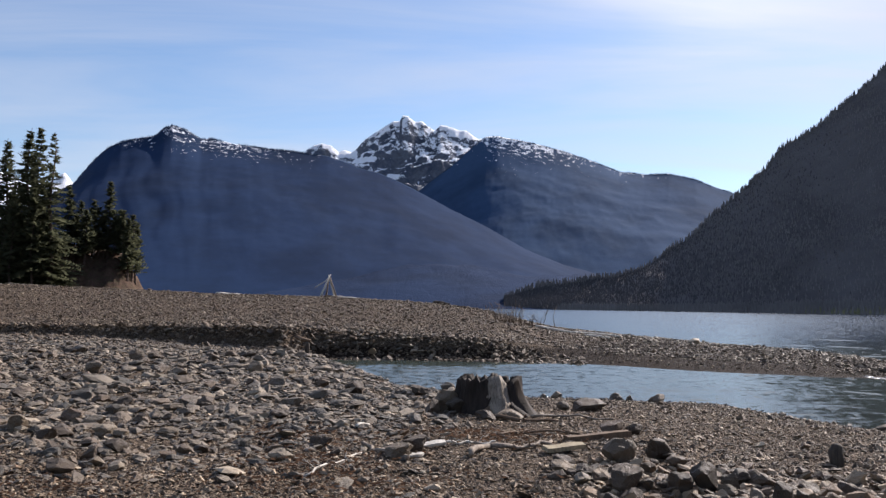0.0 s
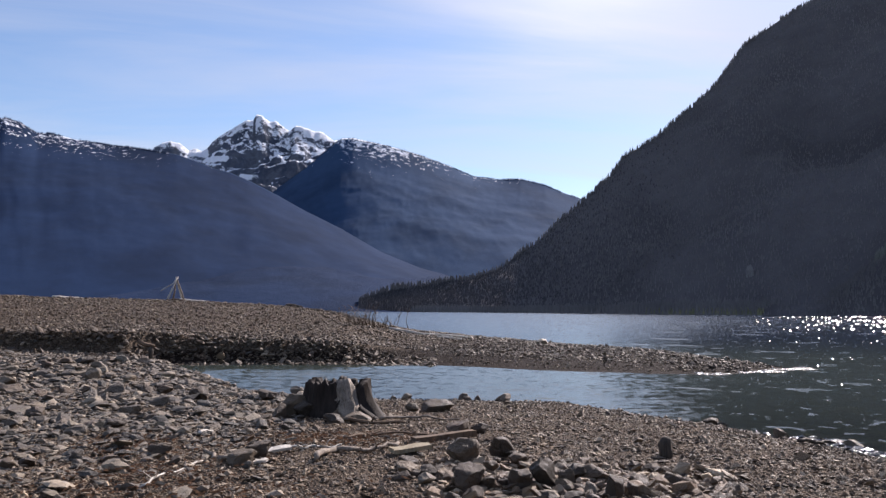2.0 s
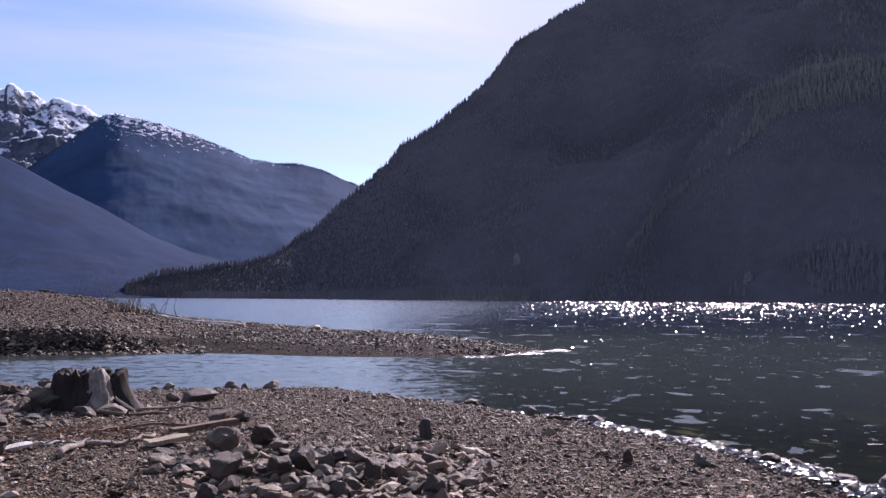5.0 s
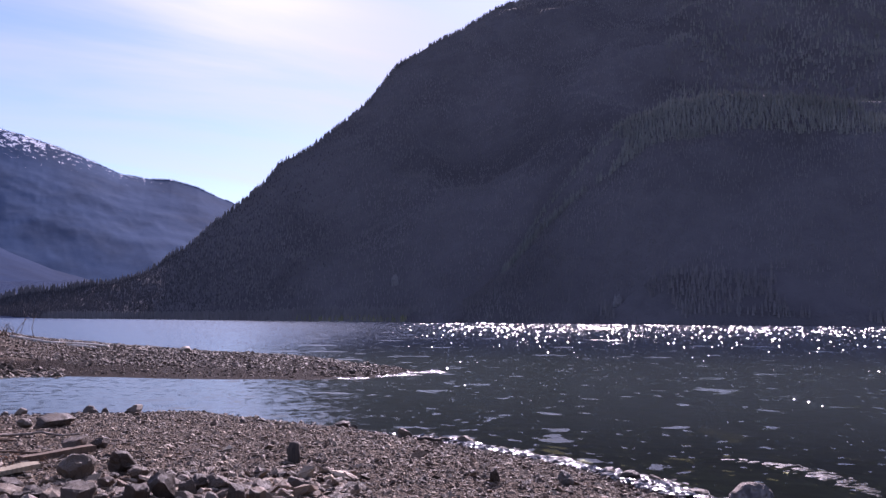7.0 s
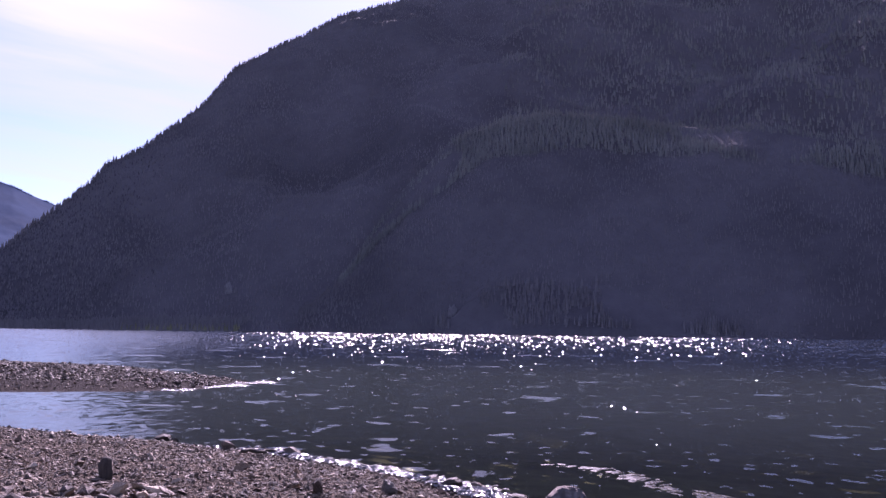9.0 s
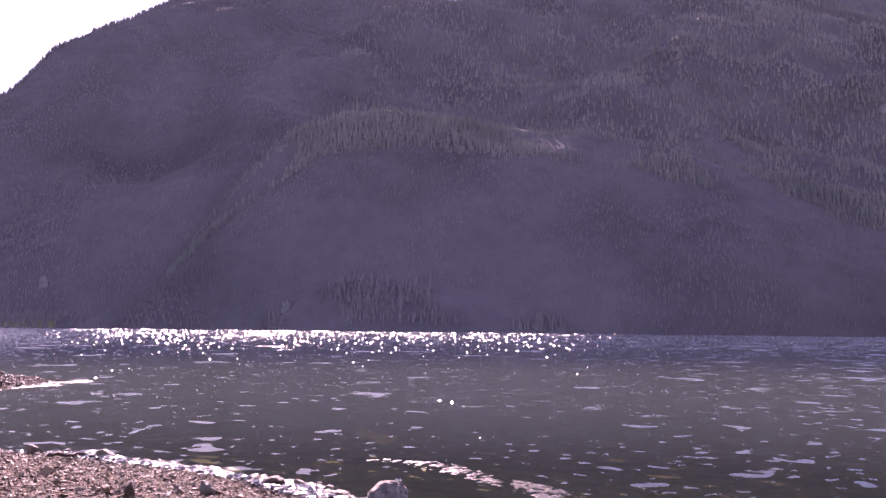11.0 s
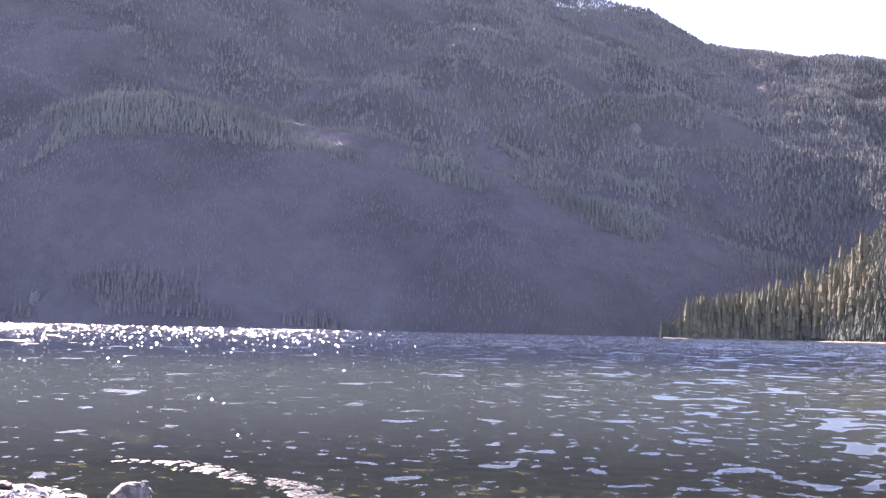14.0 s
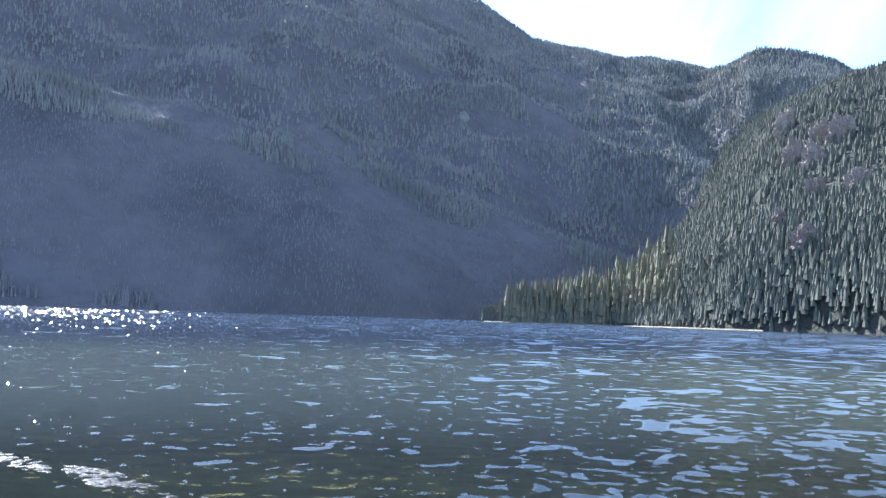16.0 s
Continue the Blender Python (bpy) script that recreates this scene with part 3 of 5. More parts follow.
def mountain(name, label, m, material):
    az = np.arange(m["from"], m["to"] + 0.01, m["step"])
    t = np.concatenate([[-0.01], np.linspace(0, 1, m["rows"]), [1.06, 1.2]])
    A, T = np.meshgrid(az, t)
    crest, foot = table(A, *m["far"]), table(A, *m["foot"])
    R = foot + T * (crest - foot)
    z = mountain_height(m, A, R)
    a = np.radians(A)
    co = np.stack([R * np.sin(a), R * np.cos(a), z], -1).reshape(-1, 3)
    return tagged(new(name, mesh_from(name, co, grid_faces(*A.shape), material)), label, "mountain", kind="structure")


SNOW_PEAK = {"crest": ((-12, 8.5), (-9.2, 9.69), (-8.5, 10.22), (-8, 10.35), (-7.4, 10.3), (-6.9, 9.93), (-6.45, 10.09), (-6.1, 10.0), (-5.7, 10.18), (-5.1, 10.81), (-4.5, 11.19), (-4, 11.57), (-3.4, 11.94), (-2.95, 11.93), (-2.8, 12.28), (-2.4, 12.29),
                       (-2.05, 12.05), (-1.4, 11.95), (-0.8, 11.53), (-0.64, 11.46), (-0.27, 11.83), (0.3, 11.73), (1.2, 11.41), (2.3, 10.95), (6, 10)),
             "far": ((-12, 4600), (6, 4600)), "foot": ((-12, 3300), (6, 3300)), "bend": 1.15, "scale": 300, "rough": 150, "jag": 16, "seed": 31, "from": -12, "to": 6, "step": 0.05, "rows": 150}
FAR_RIDGE = {"crest": ((-3, 6.5), (0.5, 9.2), (2.16, 10.7), (2.7, 11.08), (3.45, 11.12), (4.4, 10.94), (5.7, 10.69), (7.9, 10.1), (9.7, 9.47), (11.3, 8.8), (12.9, 8.6), (14.4, 8.63), (16, 8.24), (17.2, 7.72), (18.2, 7.35), (23, 5)),
             "far": ((-3, 4000), (23, 4000)), "foot": ((-3, 2700), (23, 2700)), "bend": 1.0, "scale": 420, "rough": 20, "jag": 1.5, "seed": 41, "from": -3, "to": 23, "step": 0.08, "rows": 110, "trees": 2}
WEST_MOUNTAIN = {"crest": ((-60, 5), (-35, 4.5), (-27, 4.6), (-22.9, 7.07), (-22.3, 7.95), (-21.7, 8.74), (-21.1, 9.34), (-20.3, 9.8), (-19.2, 10.1), (-18.3, 10.35), (-17.85, 10.83), (-17.35, 11.03), (-16.5, 10.8), (-15.6, 10.3), (-14.9, 10.36), (-13.35, 10.08),
                           (-11.2, 9.9), (-9.8, 9.85), (-8.7, 9.7), (-7.6, 9.62), (-6.5, 9.3), (-5.4, 8.9), (-4.3, 8.64), (-3.2, 8.23), (-1.7, 7.54), (0.55, 6.36), (2.8, 5.29), (5.4, 3.85), (7.9, 2.85), (10, 2.3), (13, 1.2)),
                 "far": ((-60, 3300), (-15, 3400), (0, 3000), (13, 2700)), "foot": ((-60, 1900), (13, 2000)), "bend": 1.05, "scale": 480, "rough": 13, "jag": 1.5, "seed": 51, "from": -60, "to": 13, "step": 0.12, "rows": 110, "trees": 2}
LOW_HILL = {"crest": ((-24, 0.6), (-14, 1.2), (-10.3, 1.5), (-8.2, 2.6), (-5.3, 4.0), (-3.1, 4.4), (-0.9, 4.15), (1.7, 3.4), (4.3, 2.85), (7.9, 2.4), (11.5, 2.2), (18, 0.8)),
            "far": ((-24, 2750), (18, 2600)), "foot": ((-24, 1750), (18, 1720)), "bend": 0.9, "scale": 260, "rough": 25, "jag": 5, "seed": 61, "from": -24, "to": 18, "step": 0.15, "rows": 40, "trees": 6}
SOUTH_MOUNTAIN = {"crest": ((4, 0.9), (7.2, 1.9), (11.5, 2.4), (13.2, 3.0), (15.65, 4.78), (18.36, 7.36), (20, 8.69), (21, 10.08), (22.9, 11.1), (24.8, 12.6), (26.9, 14.4), (28.4, 16.45), (31, 17.9), (32.6, 18.6),
                            (35.1, 20.1), (38.9, 21.1), (45, 22.6), (55, 24), (65, 23.5), (75, 21.8), (80.8, 20.4), (82.8, 19.1), (84.3, 18.15), (86.5, 17.55), (88.7, 17.2), (90.2, 16.85), (92, 16.8), (93.7, 16.45), (95.5, 15.9),
                            (96.6, 16.15), (97.2, 16.3), (97.7, 16.75), (98.5, 17.0), (100.2, 16.95), (101.4, 16.6), (102.7, 16.15), (104, 15.3), (105.7, 15.15), (112, 14), (150, 12)),
                  "far": ((4, 1840), (12, 1900), (16, 2010), (20, 2120), (26, 2350), (31, 2600), (39, 2900), (50, 3300), (70, 3450), (84, 3600), (95, 3500), (98, 3100), (104, 3100), (150, 3400)), "foot": ((4, 1750), (20, 1650), (40, 1450), (70, 1350), (90, 1600), (150, 1700)), "bend": 1.0, "scale": 620, "rough": 150, "jag": 8, "seed": 71, "from": 4, "to": 112, "step": 0.18, "rows": 140, "trees": 8}
# the steep lower flank, topped by a bench that rises from the lake and runs level
SOUTH_BENCH = {"crest": ((33, 0.0), (34.4, 1.0), (36.2, 3.7), (37.2, 5.8), (38.5, 7.7), (40, 9.7), (42, 11.9), (43.7, 12.8), (46.5, 13.9), (49.5, 14.1), (55, 13.5), (60, 12.8), (62, 13.0), (64.5, 12.3), (67, 11.9), (69, 11.2), (72, 10.2), (75, 9.1), (77.5, 8.6), (80, 7.9), (82.5, 7.1), (86, 5.8), (90, 4.2), (95, 2), (98, 0.3)),
               "far": ((33, 1560), (40, 1720), (50, 1830), (70, 1830), (82, 1820), (98, 1700)), "foot": ((33, 1490), (40, 1410), (70, 1310), (90, 1560), (98, 1600)), "bend": 0.8, "scale": 330, "rough": 95, "jag": 9, "seed": 75, "from": 33, "to": 98, "step": 0.14, "rows": 80}
# a small wooded spur low on the flank, close to the water
SOUTH_KNOLL = {"crest": ((41.8, 0.0), (42.7, 0.5), (43.9, 1.9), (45.9, 3.0), (49, 3.4), (52.9, 3.2), (55.9, 2.5), (58.8, 1.1), (61, 0.0)),
               "far": ((41.8, 1390), (50, 1430), (61, 1380)), "foot": ((41.8, 1370), (50, 1300), (61, 1320)), "bend": 0.8, "scale": 120, "rough": 25, "jag": 5, "seed": 77, "from": 41.8, "to": 61, "step": 0.12, "rows": 30}
# a cliffed rib that falls towards the valley
SOUTH_RIB = {"crest": ((69, 8), (72, 11.5), (75, 14.2), (78.3, 15.2), (80.25, 14.9), (82.1, 15.2), (84, 14.5), (86.2, 13.3), (88.1, 12.1), (90.3, 10.8), (91.7, 9.6), (92.6, 8.2), (93.2, 6.4), (93.6, 5.0), (95, 2), (96, 0.3)),
             "far": ((69, 2250), (80, 2350), (96, 2250)), "foot": ((69, 1900), (80, 2040), (96, 2050)), "bend": 0.85, "scale": 300, "rough": 45, "jag": 10, "seed": 79, "from": 69, "to": 96, "step": 0.1, "rows": 90}
EAST_SPUR = {"crest": ((81.6, 0.05), (82.6, 0.4), (84, 0.9), (86.8, 1.7), (90.4, 2.6), (92.5, 4.2), (93.8, 5.3), (94.9, 7.3), (95.5, 9.4), (96.9, 11.6), (98.5, 12.9), (100.5, 13.7), (103, 14.0), (105.7, 13.6), (112, 13), (150, 10)),
             "far": ((81.6, 820), (88.6, 960), (91.4, 1080), (93.8, 1220), (95.6, 1400), (98.5, 1650), (103, 1850), (110, 2100), (150, 2400)), "foot": ((81.6, 800), (90, 780), (97, 640), (106, 560), (150, 520)), "bend": 0.52, "scale": 220, "rough": 75, "jag": 9, "seed": 81, "from": 81.6, "to": 150, "step": 0.1, "rows": 130}
WEST_SNOW = {"crest": ((-60, 6), (-40, 6.5), (-30, 7.0), (-26.3, 7.3), (-25, 6.9), (-23.4, 7.5), (-22, 6.2), (-18, 4)), "far": ((-60, 4500), (-18, 4500)), "foot": ((-60, 3500), (-18, 3500)), "bend": 1.1, "scale": 420, "rough": 90, "jag": 30, "seed": 91, "from": -60, "to": -18, "step": 0.2, "rows": 60}

# distant slopes: the blue of air haze is put into their base colours
FAR_WOODS_HAZE = ((0.0127, 0.0296, 0.0726), (0.0158, 0.035, 0.0847))
RIDGE_WOODS_HAZE = ((0.035, 0.0678, 0.132), (0.0429, 0.078, 0.146))
HILL_WOODS_HAZE = ((0.0108, 0.0258, 0.065), (0.0135, 0.03, 0.074))
# lakeside slopes: paler and greyer than woodland, with haze painted into the colour
NEAR_WOODS_HAZE = ((0.122, 0.115, 0.118), (0.155, 0.146, 0.146))
ROCK = (0.17, 0.165, 0.17)
# the peak's rock colours carry a bluish haze tint as well
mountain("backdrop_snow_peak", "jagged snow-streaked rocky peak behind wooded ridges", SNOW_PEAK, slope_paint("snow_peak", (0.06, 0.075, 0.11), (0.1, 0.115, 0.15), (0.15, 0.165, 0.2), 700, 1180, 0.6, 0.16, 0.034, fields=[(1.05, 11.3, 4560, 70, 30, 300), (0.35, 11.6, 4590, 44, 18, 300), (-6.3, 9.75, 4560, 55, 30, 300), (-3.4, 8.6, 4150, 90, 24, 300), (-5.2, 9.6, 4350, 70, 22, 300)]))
mountain("backdrop_far_ridge", "long wooded ridge with specks of snow on its crest", FAR_RIDGE, slope_paint("far_ridge", *RIDGE_WOODS_HAZE, ROCK, 580, 830, 0.88, -0.1, 0.045, 0.08))
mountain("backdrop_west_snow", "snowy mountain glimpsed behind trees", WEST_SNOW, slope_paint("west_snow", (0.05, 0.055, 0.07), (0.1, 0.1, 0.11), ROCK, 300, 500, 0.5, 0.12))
mountain("backdrop_west_mountain", "dark wooded mountain tinted haze-blue, with snow on its hump", WEST_MOUNTAIN, slope_paint("west_slope", *FAR_WOODS_HAZE, ROCK, 530, 760, 0.85, -0.1, 0.05, 0.08))
mountain("backdrop_low_hill", "low dark wooded hill on the far shore", LOW_HILL, slope_paint("low_hill", *HILL_WOODS_HAZE, ROCK, bare=-0.2, relief=0.5))
mountain("backdrop_south_mountain", "steep dark wooded mountain rising from the lake", SOUTH_MOUNTAIN, slope_paint("south_slope", *NEAR_WOODS_HAZE, ROCK, 1120, 1420, 0.85, -0.13, fields=[(52.6, 20.4, 2775, 42, 18, 60), (53.6, 20.9, 2850, 30, 14, 40)]))
mountain("backdrop_south_bench", "dark steep lower flank of the lakeside mountain", SOUTH_BENCH, slope_paint("bench_slope", *NEAR_WOODS_HAZE, ROCK, bare=-0.1))
mountain("backdrop_south_knoll", "small wooded spur at the foot of the mountain", SOUTH_KNOLL, slope_paint("knoll_slope", *NEAR_WOODS_HAZE, ROCK, bare=-0.1))
mountain("backdrop_south_rib", "shaded wooded cliff falling into the valley", SOUTH_RIB, slope_paint("rib_slope", *NEAR_WOODS_HAZE, ROCK, bare=-0.1))
mountain("backdrop_east_spur", "sunlit wooded spur with rock bluffs", EAST_SPUR, slope_paint("east_slope", (0.06, 0.064, 0.054), (0.082, 0.086, 0.072), (0.2, 0.18, 0.155), bare=-0.04))

# pale gravel shore along the wooded point
point_az = np.arange(81.7, 99, 0.1)
point_t = np.linspace(0, 1, 6)
PA, PT = np.meshgrid(point_az, point_t)
PR = table(PA, *EAST_SPUR["foot"]) - 16 + 24 * PT + 3 * fbm(PA * 2, PT, 3, 88)
point_co = np.stack([PR * np.sin(np.radians(PA)), PR * np.cos(np.radians(PA)), -0.3 + 1.9 * PT], -1).reshape(-1, 3)
PALE_SHORE = slope_paint("pale_shore", (0.22, 0.2, 0.15), (0.36, 0.32, 0.25), (0.4, 0.36, 0.3))
tagged(new("ground_point_shore", mesh_from("ground_point_shore", point_co, grid_faces(*PA.shape), PALE_SHORE)), "pale gravel shore below the wooded point", "shore", kind="structure")
# ---- far woods ----
rng = np.random.default_rng(5)


def far_trees(name, label, m, count, tall, material, tiers=2, sides=5, lo=0.0, hi=0.995, az_from=None, az_to=None, thin=0.25, fade=None, slim=1.0):
    """Many small conifers on a mountainside, joined."""
    a0, a1 = az_from if az_from is not None else m["from"], az_to if az_to is not None else m["to"]
    az = rng.uniform(a0, a1, count)
    foot, crest = table(az, *m["foot"]), table(az, *m["far"])
    f0, c0 = foot + lo * (crest - foot), foot + hi * (crest - foot)
    r = np.sqrt(rng.uniform(0, 1, count) * (c0**2 - f0**2) + f0**2)
    x, y = r * np.sin(np.radians(az)), r * np.cos(np.radians(az))
    keep = fbm(x / 160, y / 160, 4, m["seed"] + 20) > -thin
    if fade:
        keep &= rng.uniform(0, 1, count) < np.clip((az - fade[0]) / (fade[1] - fade[0]), 0, 1)
    az, r, x, y = az[keep], r[keep], x[keep], y[keep]
    z = mountain_height(m, az, r)
    n = len(x)
    h = rng.uniform(tall[0], tall[1], n) * rng.uniform(0.75, 1.0, n)
    w = h * slim * rng.uniform(0.16, 0.26, n)
    co, tri, base = [], [], 0
    for k in range(tiers):
        lowz, highz = k / tiers * 0.85, min(1.0, (k + 1.5) / tiers) if k < tiers - 1 else 1.0
        size = w * (1 - 0.62 * k / tiers)
        ang = rng.uniform(0, 6.28, n)
        ring = np.stack([np.stack([x + size * np.cos(ang + 6.283 * j / sides), y + size * np.sin(ang + 6.283 * j / sides), z + h * lowz - 1 + h * rng.uniform(-0.05, 0.05, n)], -1) for j in range(sides)], 1)
        tip = np.stack([x + 0.03 * h * rng.uniform(-1, 1, n), y, z + h * highz], -1)[:, None]
        block = np.concatenate([ring, tip], 1)
        co.append(block.reshape(-1, 3))
        start = base + np.arange(n)[:, None] * (sides + 1)
        for j in range(sides):
            tri.append(np.concatenate([start + j, start + (j + 1) % sides, start + sides], 1))
        base += n * (sides + 1)
    me = mesh_from(name, np.concatenate(co), np.concatenate(tri), material, False)
    return tagged(new(name, me), label, "forest", kind="stuff")


# south trees: base colour lifted to stand for haze
WOODS_SOUTH_HAZE = forest_paint("woods_south_haze", (0.165, 0.155, 0.152), (0.205, 0.192, 0.185))
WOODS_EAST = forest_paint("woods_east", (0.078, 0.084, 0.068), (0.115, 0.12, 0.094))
# far crest trees, with blue haze painted into the foliage colour
WOODS_FAR_HAZE = forest_paint("woods_far_haze", (0.04, 0.058, 0.1), (0.058, 0.08, 0.125))
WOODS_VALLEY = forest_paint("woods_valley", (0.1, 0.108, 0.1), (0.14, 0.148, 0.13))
# darker copy of the south trees: shade on the low foot, painted in
WOODS_FOOT_SHADE = forest_paint("woods_foot_shade", (0.08, 0.078, 0.083), (0.1, 0.097, 0.102))
# lighter copy of the south trees: sun on rims put into the colour
WOODS_SUNLIT = forest_paint("woods_sunlit", (0.18, 0.182, 0.164), (0.24, 0.24, 0.206))
far_trees("south_forest", "dense conifers on the steep lakeside mountain", SOUTH_MOUNTAIN, 30000, (5, 9), WOODS_SOUTH_HAZE, tiers=1, sides=5, az_from=14, az_to=46, thin=0.8, fade=(14, 30))
far_trees("foreland_forest", "dark conifers on the low foot of the mountain", SOUTH_MOUNTAIN, 14000, (3, 7), WOODS_FOOT_SHADE, tiers=1, az_to=25, lo=0.0, hi=1.0, thin=0.9, slim=1.3, fade=(25, 13))
far_trees("south_flank_forest", "conifers on the mountain's broad flank", SOUTH_MOUNTAIN, 34000, (9, 15), WOODS_SOUTH_HAZE, tiers=1, sides=5, az_from=46, az_to=108, lo=0.12, thin=0.7)
far_trees("south_upper_forest", "conifers on the mountain's open flank", SOUTH_MOUNTAIN, 38000, (13, 22), WOODS_SUNLIT, tiers=2, az_from=46, az_to=108, lo=0.2, thin=0.3, fade=(40, 82), slim=0.8)
far_trees("south_shore_forest", "dark conifers along the far shore", SOUTH_MOUNTAIN, 5000, (8, 16), WOODS_SOUTH_HAZE, lo=0.0, hi=0.03, az_to=36, thin=0.1)
far_trees("south_crest_forest", "row of conifers along the mountain crest", SOUTH_MOUNTAIN, 4200, (8, 18), WOODS_SOUTH_HAZE, lo=0.985, hi=1.0, az_to=108, thin=0.5, slim=0.8)
far_trees("bench_forest", "conifers on the dark lower flank of the mountain", SOUTH_BENCH, 16000, (5, 9), WOODS_SOUTH_HAZE, tiers=1, hi=0.9, thin=0.5, slim=0.8)
far_trees("bench_rim_forest", "sunlit conifers along the bench of the mountain", SOUTH_BENCH, 9500, (8, 22), WOODS_SUNLIT, tiers=3, lo=0.72, hi=1.1, az_from=35.5, az_to=92, thin=0.04, slim=0.75)
far_trees("bench_top_forest", "conifers on top of the mountain's bench", SOUTH_BENCH, 4500, (6, 13), WOODS_SUNLIT, tiers=2, lo=0.94, hi=1.15, az_from=36, az_to=92, thin=1.2, slim=0.85)
far_trees("knoll_forest", "tall conifers on the small lakeside spur", SOUTH_KNOLL, 1500, (7, 21), WOODS_SOUTH_HAZE, tiers=3, lo=0.1, hi=1.1, thin=0.12, slim=0.75)
far_trees("rib_forest", "conifers on the shaded cliff", SOUTH_RIB, 3000, (6, 11), WOODS_SOUTH_HAZE, tiers=1, hi=0.93, thin=0.5, slim=0.8)
far_trees("rib_rim_forest", "sunlit conifers along the rim of the cliff", SOUTH_RIB, 2600, (9, 24), WOODS_SUNLIT, tiers=3, lo=0.85, hi=1.1, thin=0.2, slim=0.75)
far_trees("valley_forest", "green conifers on the sunny side of the valley", SOUTH_MOUNTAIN, 26000, (9, 17), WOODS_VALLEY, tiers=2, az_from=88, az_to=108, lo=0.25, thin=1.5, slim=1.1, fade=(87, 94))
far_trees("east_forest", "green conifers on the wooded spur", EAST_SPUR, 52000, (5, 11), WOODS_EAST, tiers=2, sides=5, az_to=108, thin=0.9, slim=1.0)
far_trees("west_forest", "dark conifers along the crest of the western mountain", WEST_MOUNTAIN, 1600, (4, 9), WOODS_FAR_HAZE, tiers=1, az_from=-26, az_to=-7, lo=0.99, hi=1.0, thin=0.4)
far_trees("ridge_forest", "dark conifers along the crest of the far ridge", FAR_RIDGE, 1300, (4, 9), WOODS_FAR_HAZE, tiers=1, lo=0.99, hi=1.0, thin=0.3)
far_trees("east_shore_forest", "tall conifers along the foot of the spur", EAST_SPUR, 3200, (6, 12), WOODS_EAST, slim=1.0, tiers=2, lo=0.0, hi=0.05, az_from=91, az_to=110, thin=1.2)
WOODS_POINT = forest_paint("woods_point", (0.11, 0.108, 0.076), (0.175, 0.166, 0.11))
far_trees("point_forest", "tall yellowish conifers along the pale shore of the point", EAST_SPUR, 520, (20, 36), WOODS_POINT, slim=0.6, tiers=5, lo=0.0, hi=0.5, az_from=83.0, az_to=93.5, thin=0.7)
far_trees("point_thicket", "olive young trees on the low point", EAST_SPUR, 900, (7, 20), WOODS_POINT, slim=0.8, tiers=3, lo=0.0, hi=0.2, az_from=82.6, az_to=94, thin=0.6)
far_trees("shore_thicket", "pale green thicket on the far shore", SOUTH_MOUNTAIN, 500, (6, 11), forest_paint("woods_thicket", (0.16, 0.17, 0.09), (0.28, 0.26, 0.15)), lo=0.0, hi=0.008, az_from=22.3, az_to=31, thin=0.15)


def bluff_rock(label, m, az, el, width, height, material=None):
    """A weathered outcrop on a mountainside, at a bearing and a height of view."""
    rs = np.linspace(float(table(az, *m["foot"])), float(table(az, *m["far"])), 400)
    zs = mountain_height(m, np.full_like(rs, az), rs)
    k = int(np.argmax(np.degrees(np.arctan2(zs - 1.9, rs)) >= el))
    bm = bmesh.new()
    bmesh.ops.create_icosphere(bm, subdivisions=4, radius=1.0)
    for v in bm.verts:
        q = v.co.copy()
        d = 1 + 0.45 * noise.noise(q * 1.7 + Vector((az, el, 0))) + 0.4 * noise.noise(q * 5 + Vector((el, az, 3)))
        step = 0.06 * math.sin(q.z * 16 + 2 * noise.noise(q * 2))
        v.co = Vector((q.x * width * (d + step), q.y * width * 0.55 * (d + step), q.z * height * d))
    me = bpy.data.meshes.new("rock_bluff")
    bm.to_mesh(me)
    bm.free()
    me.materials.append(material or BLUFF_ROCK)
    ob = new("rock_bluff", me)
    ob.matrix_world = Matrix.Translation((rs[k] * math.sin(radians(az)), rs[k] * math.cos(radians(az)), float(zs[k]) - 0.1 * height)) @ pose(0, 0, 0, 0, 0, -az)
    return tagged(ob, label, "rock outcrop", "rock bluffs on the mountainside")


GREY_CLIFF = slope_paint("grey_cliff", (0.2, 0.19, 0.185), (0.34, 0.325, 0.315), (0.38, 0.36, 0.35), bare=0.05)
BLUFF_ROCK = slope_paint("bluff_rock", (0.24, 0.2, 0.165), (0.41, 0.345, 0.29), (0.46, 0.39, 0.32), bare=0.05)
for az, el, w, h in [(100.2, 11.8, 14, 26), (100.6, 10.0, 12, 24), (101.8, 9.9, 13, 22), (101.4, 5.1, 15, 17), (102.1, 11.1, 12, 22), (99.8, 6.2, 8, 16), (103.3, 11.3, 14, 26), (101.9, 7.9, 10, 18), (104.3, 8.4, 12, 18)]:
    bluff_rock("grey-pink rock bluff among conifers on the spur", EAST_SPUR, az, el, 0.7 * w, 0.75 * h)
bluff_rock("pale rock streak on the dark lakeside slope", SOUTH_MOUNTAIN, 28.6, 2.3, 6, 20, GREY_CLIFF)
bluff_rock("pale rock streak on the dark lakeside slope", SOUTH_BENCH, 42.9, 1.2, 7, 15, GREY_CLIFF)
bluff_rock("pale rock face on the rim of the shaded cliff", SOUTH_RIB, 79.95, 12.9, 13, 20, GREY_CLIFF)
# ---- helpers for things ----
def thing(name, label, category, place=None, group=""):
    ob = tagged(new(name), label, category, group)
    if place is not None:
        ob.matrix_world = place
    return ob


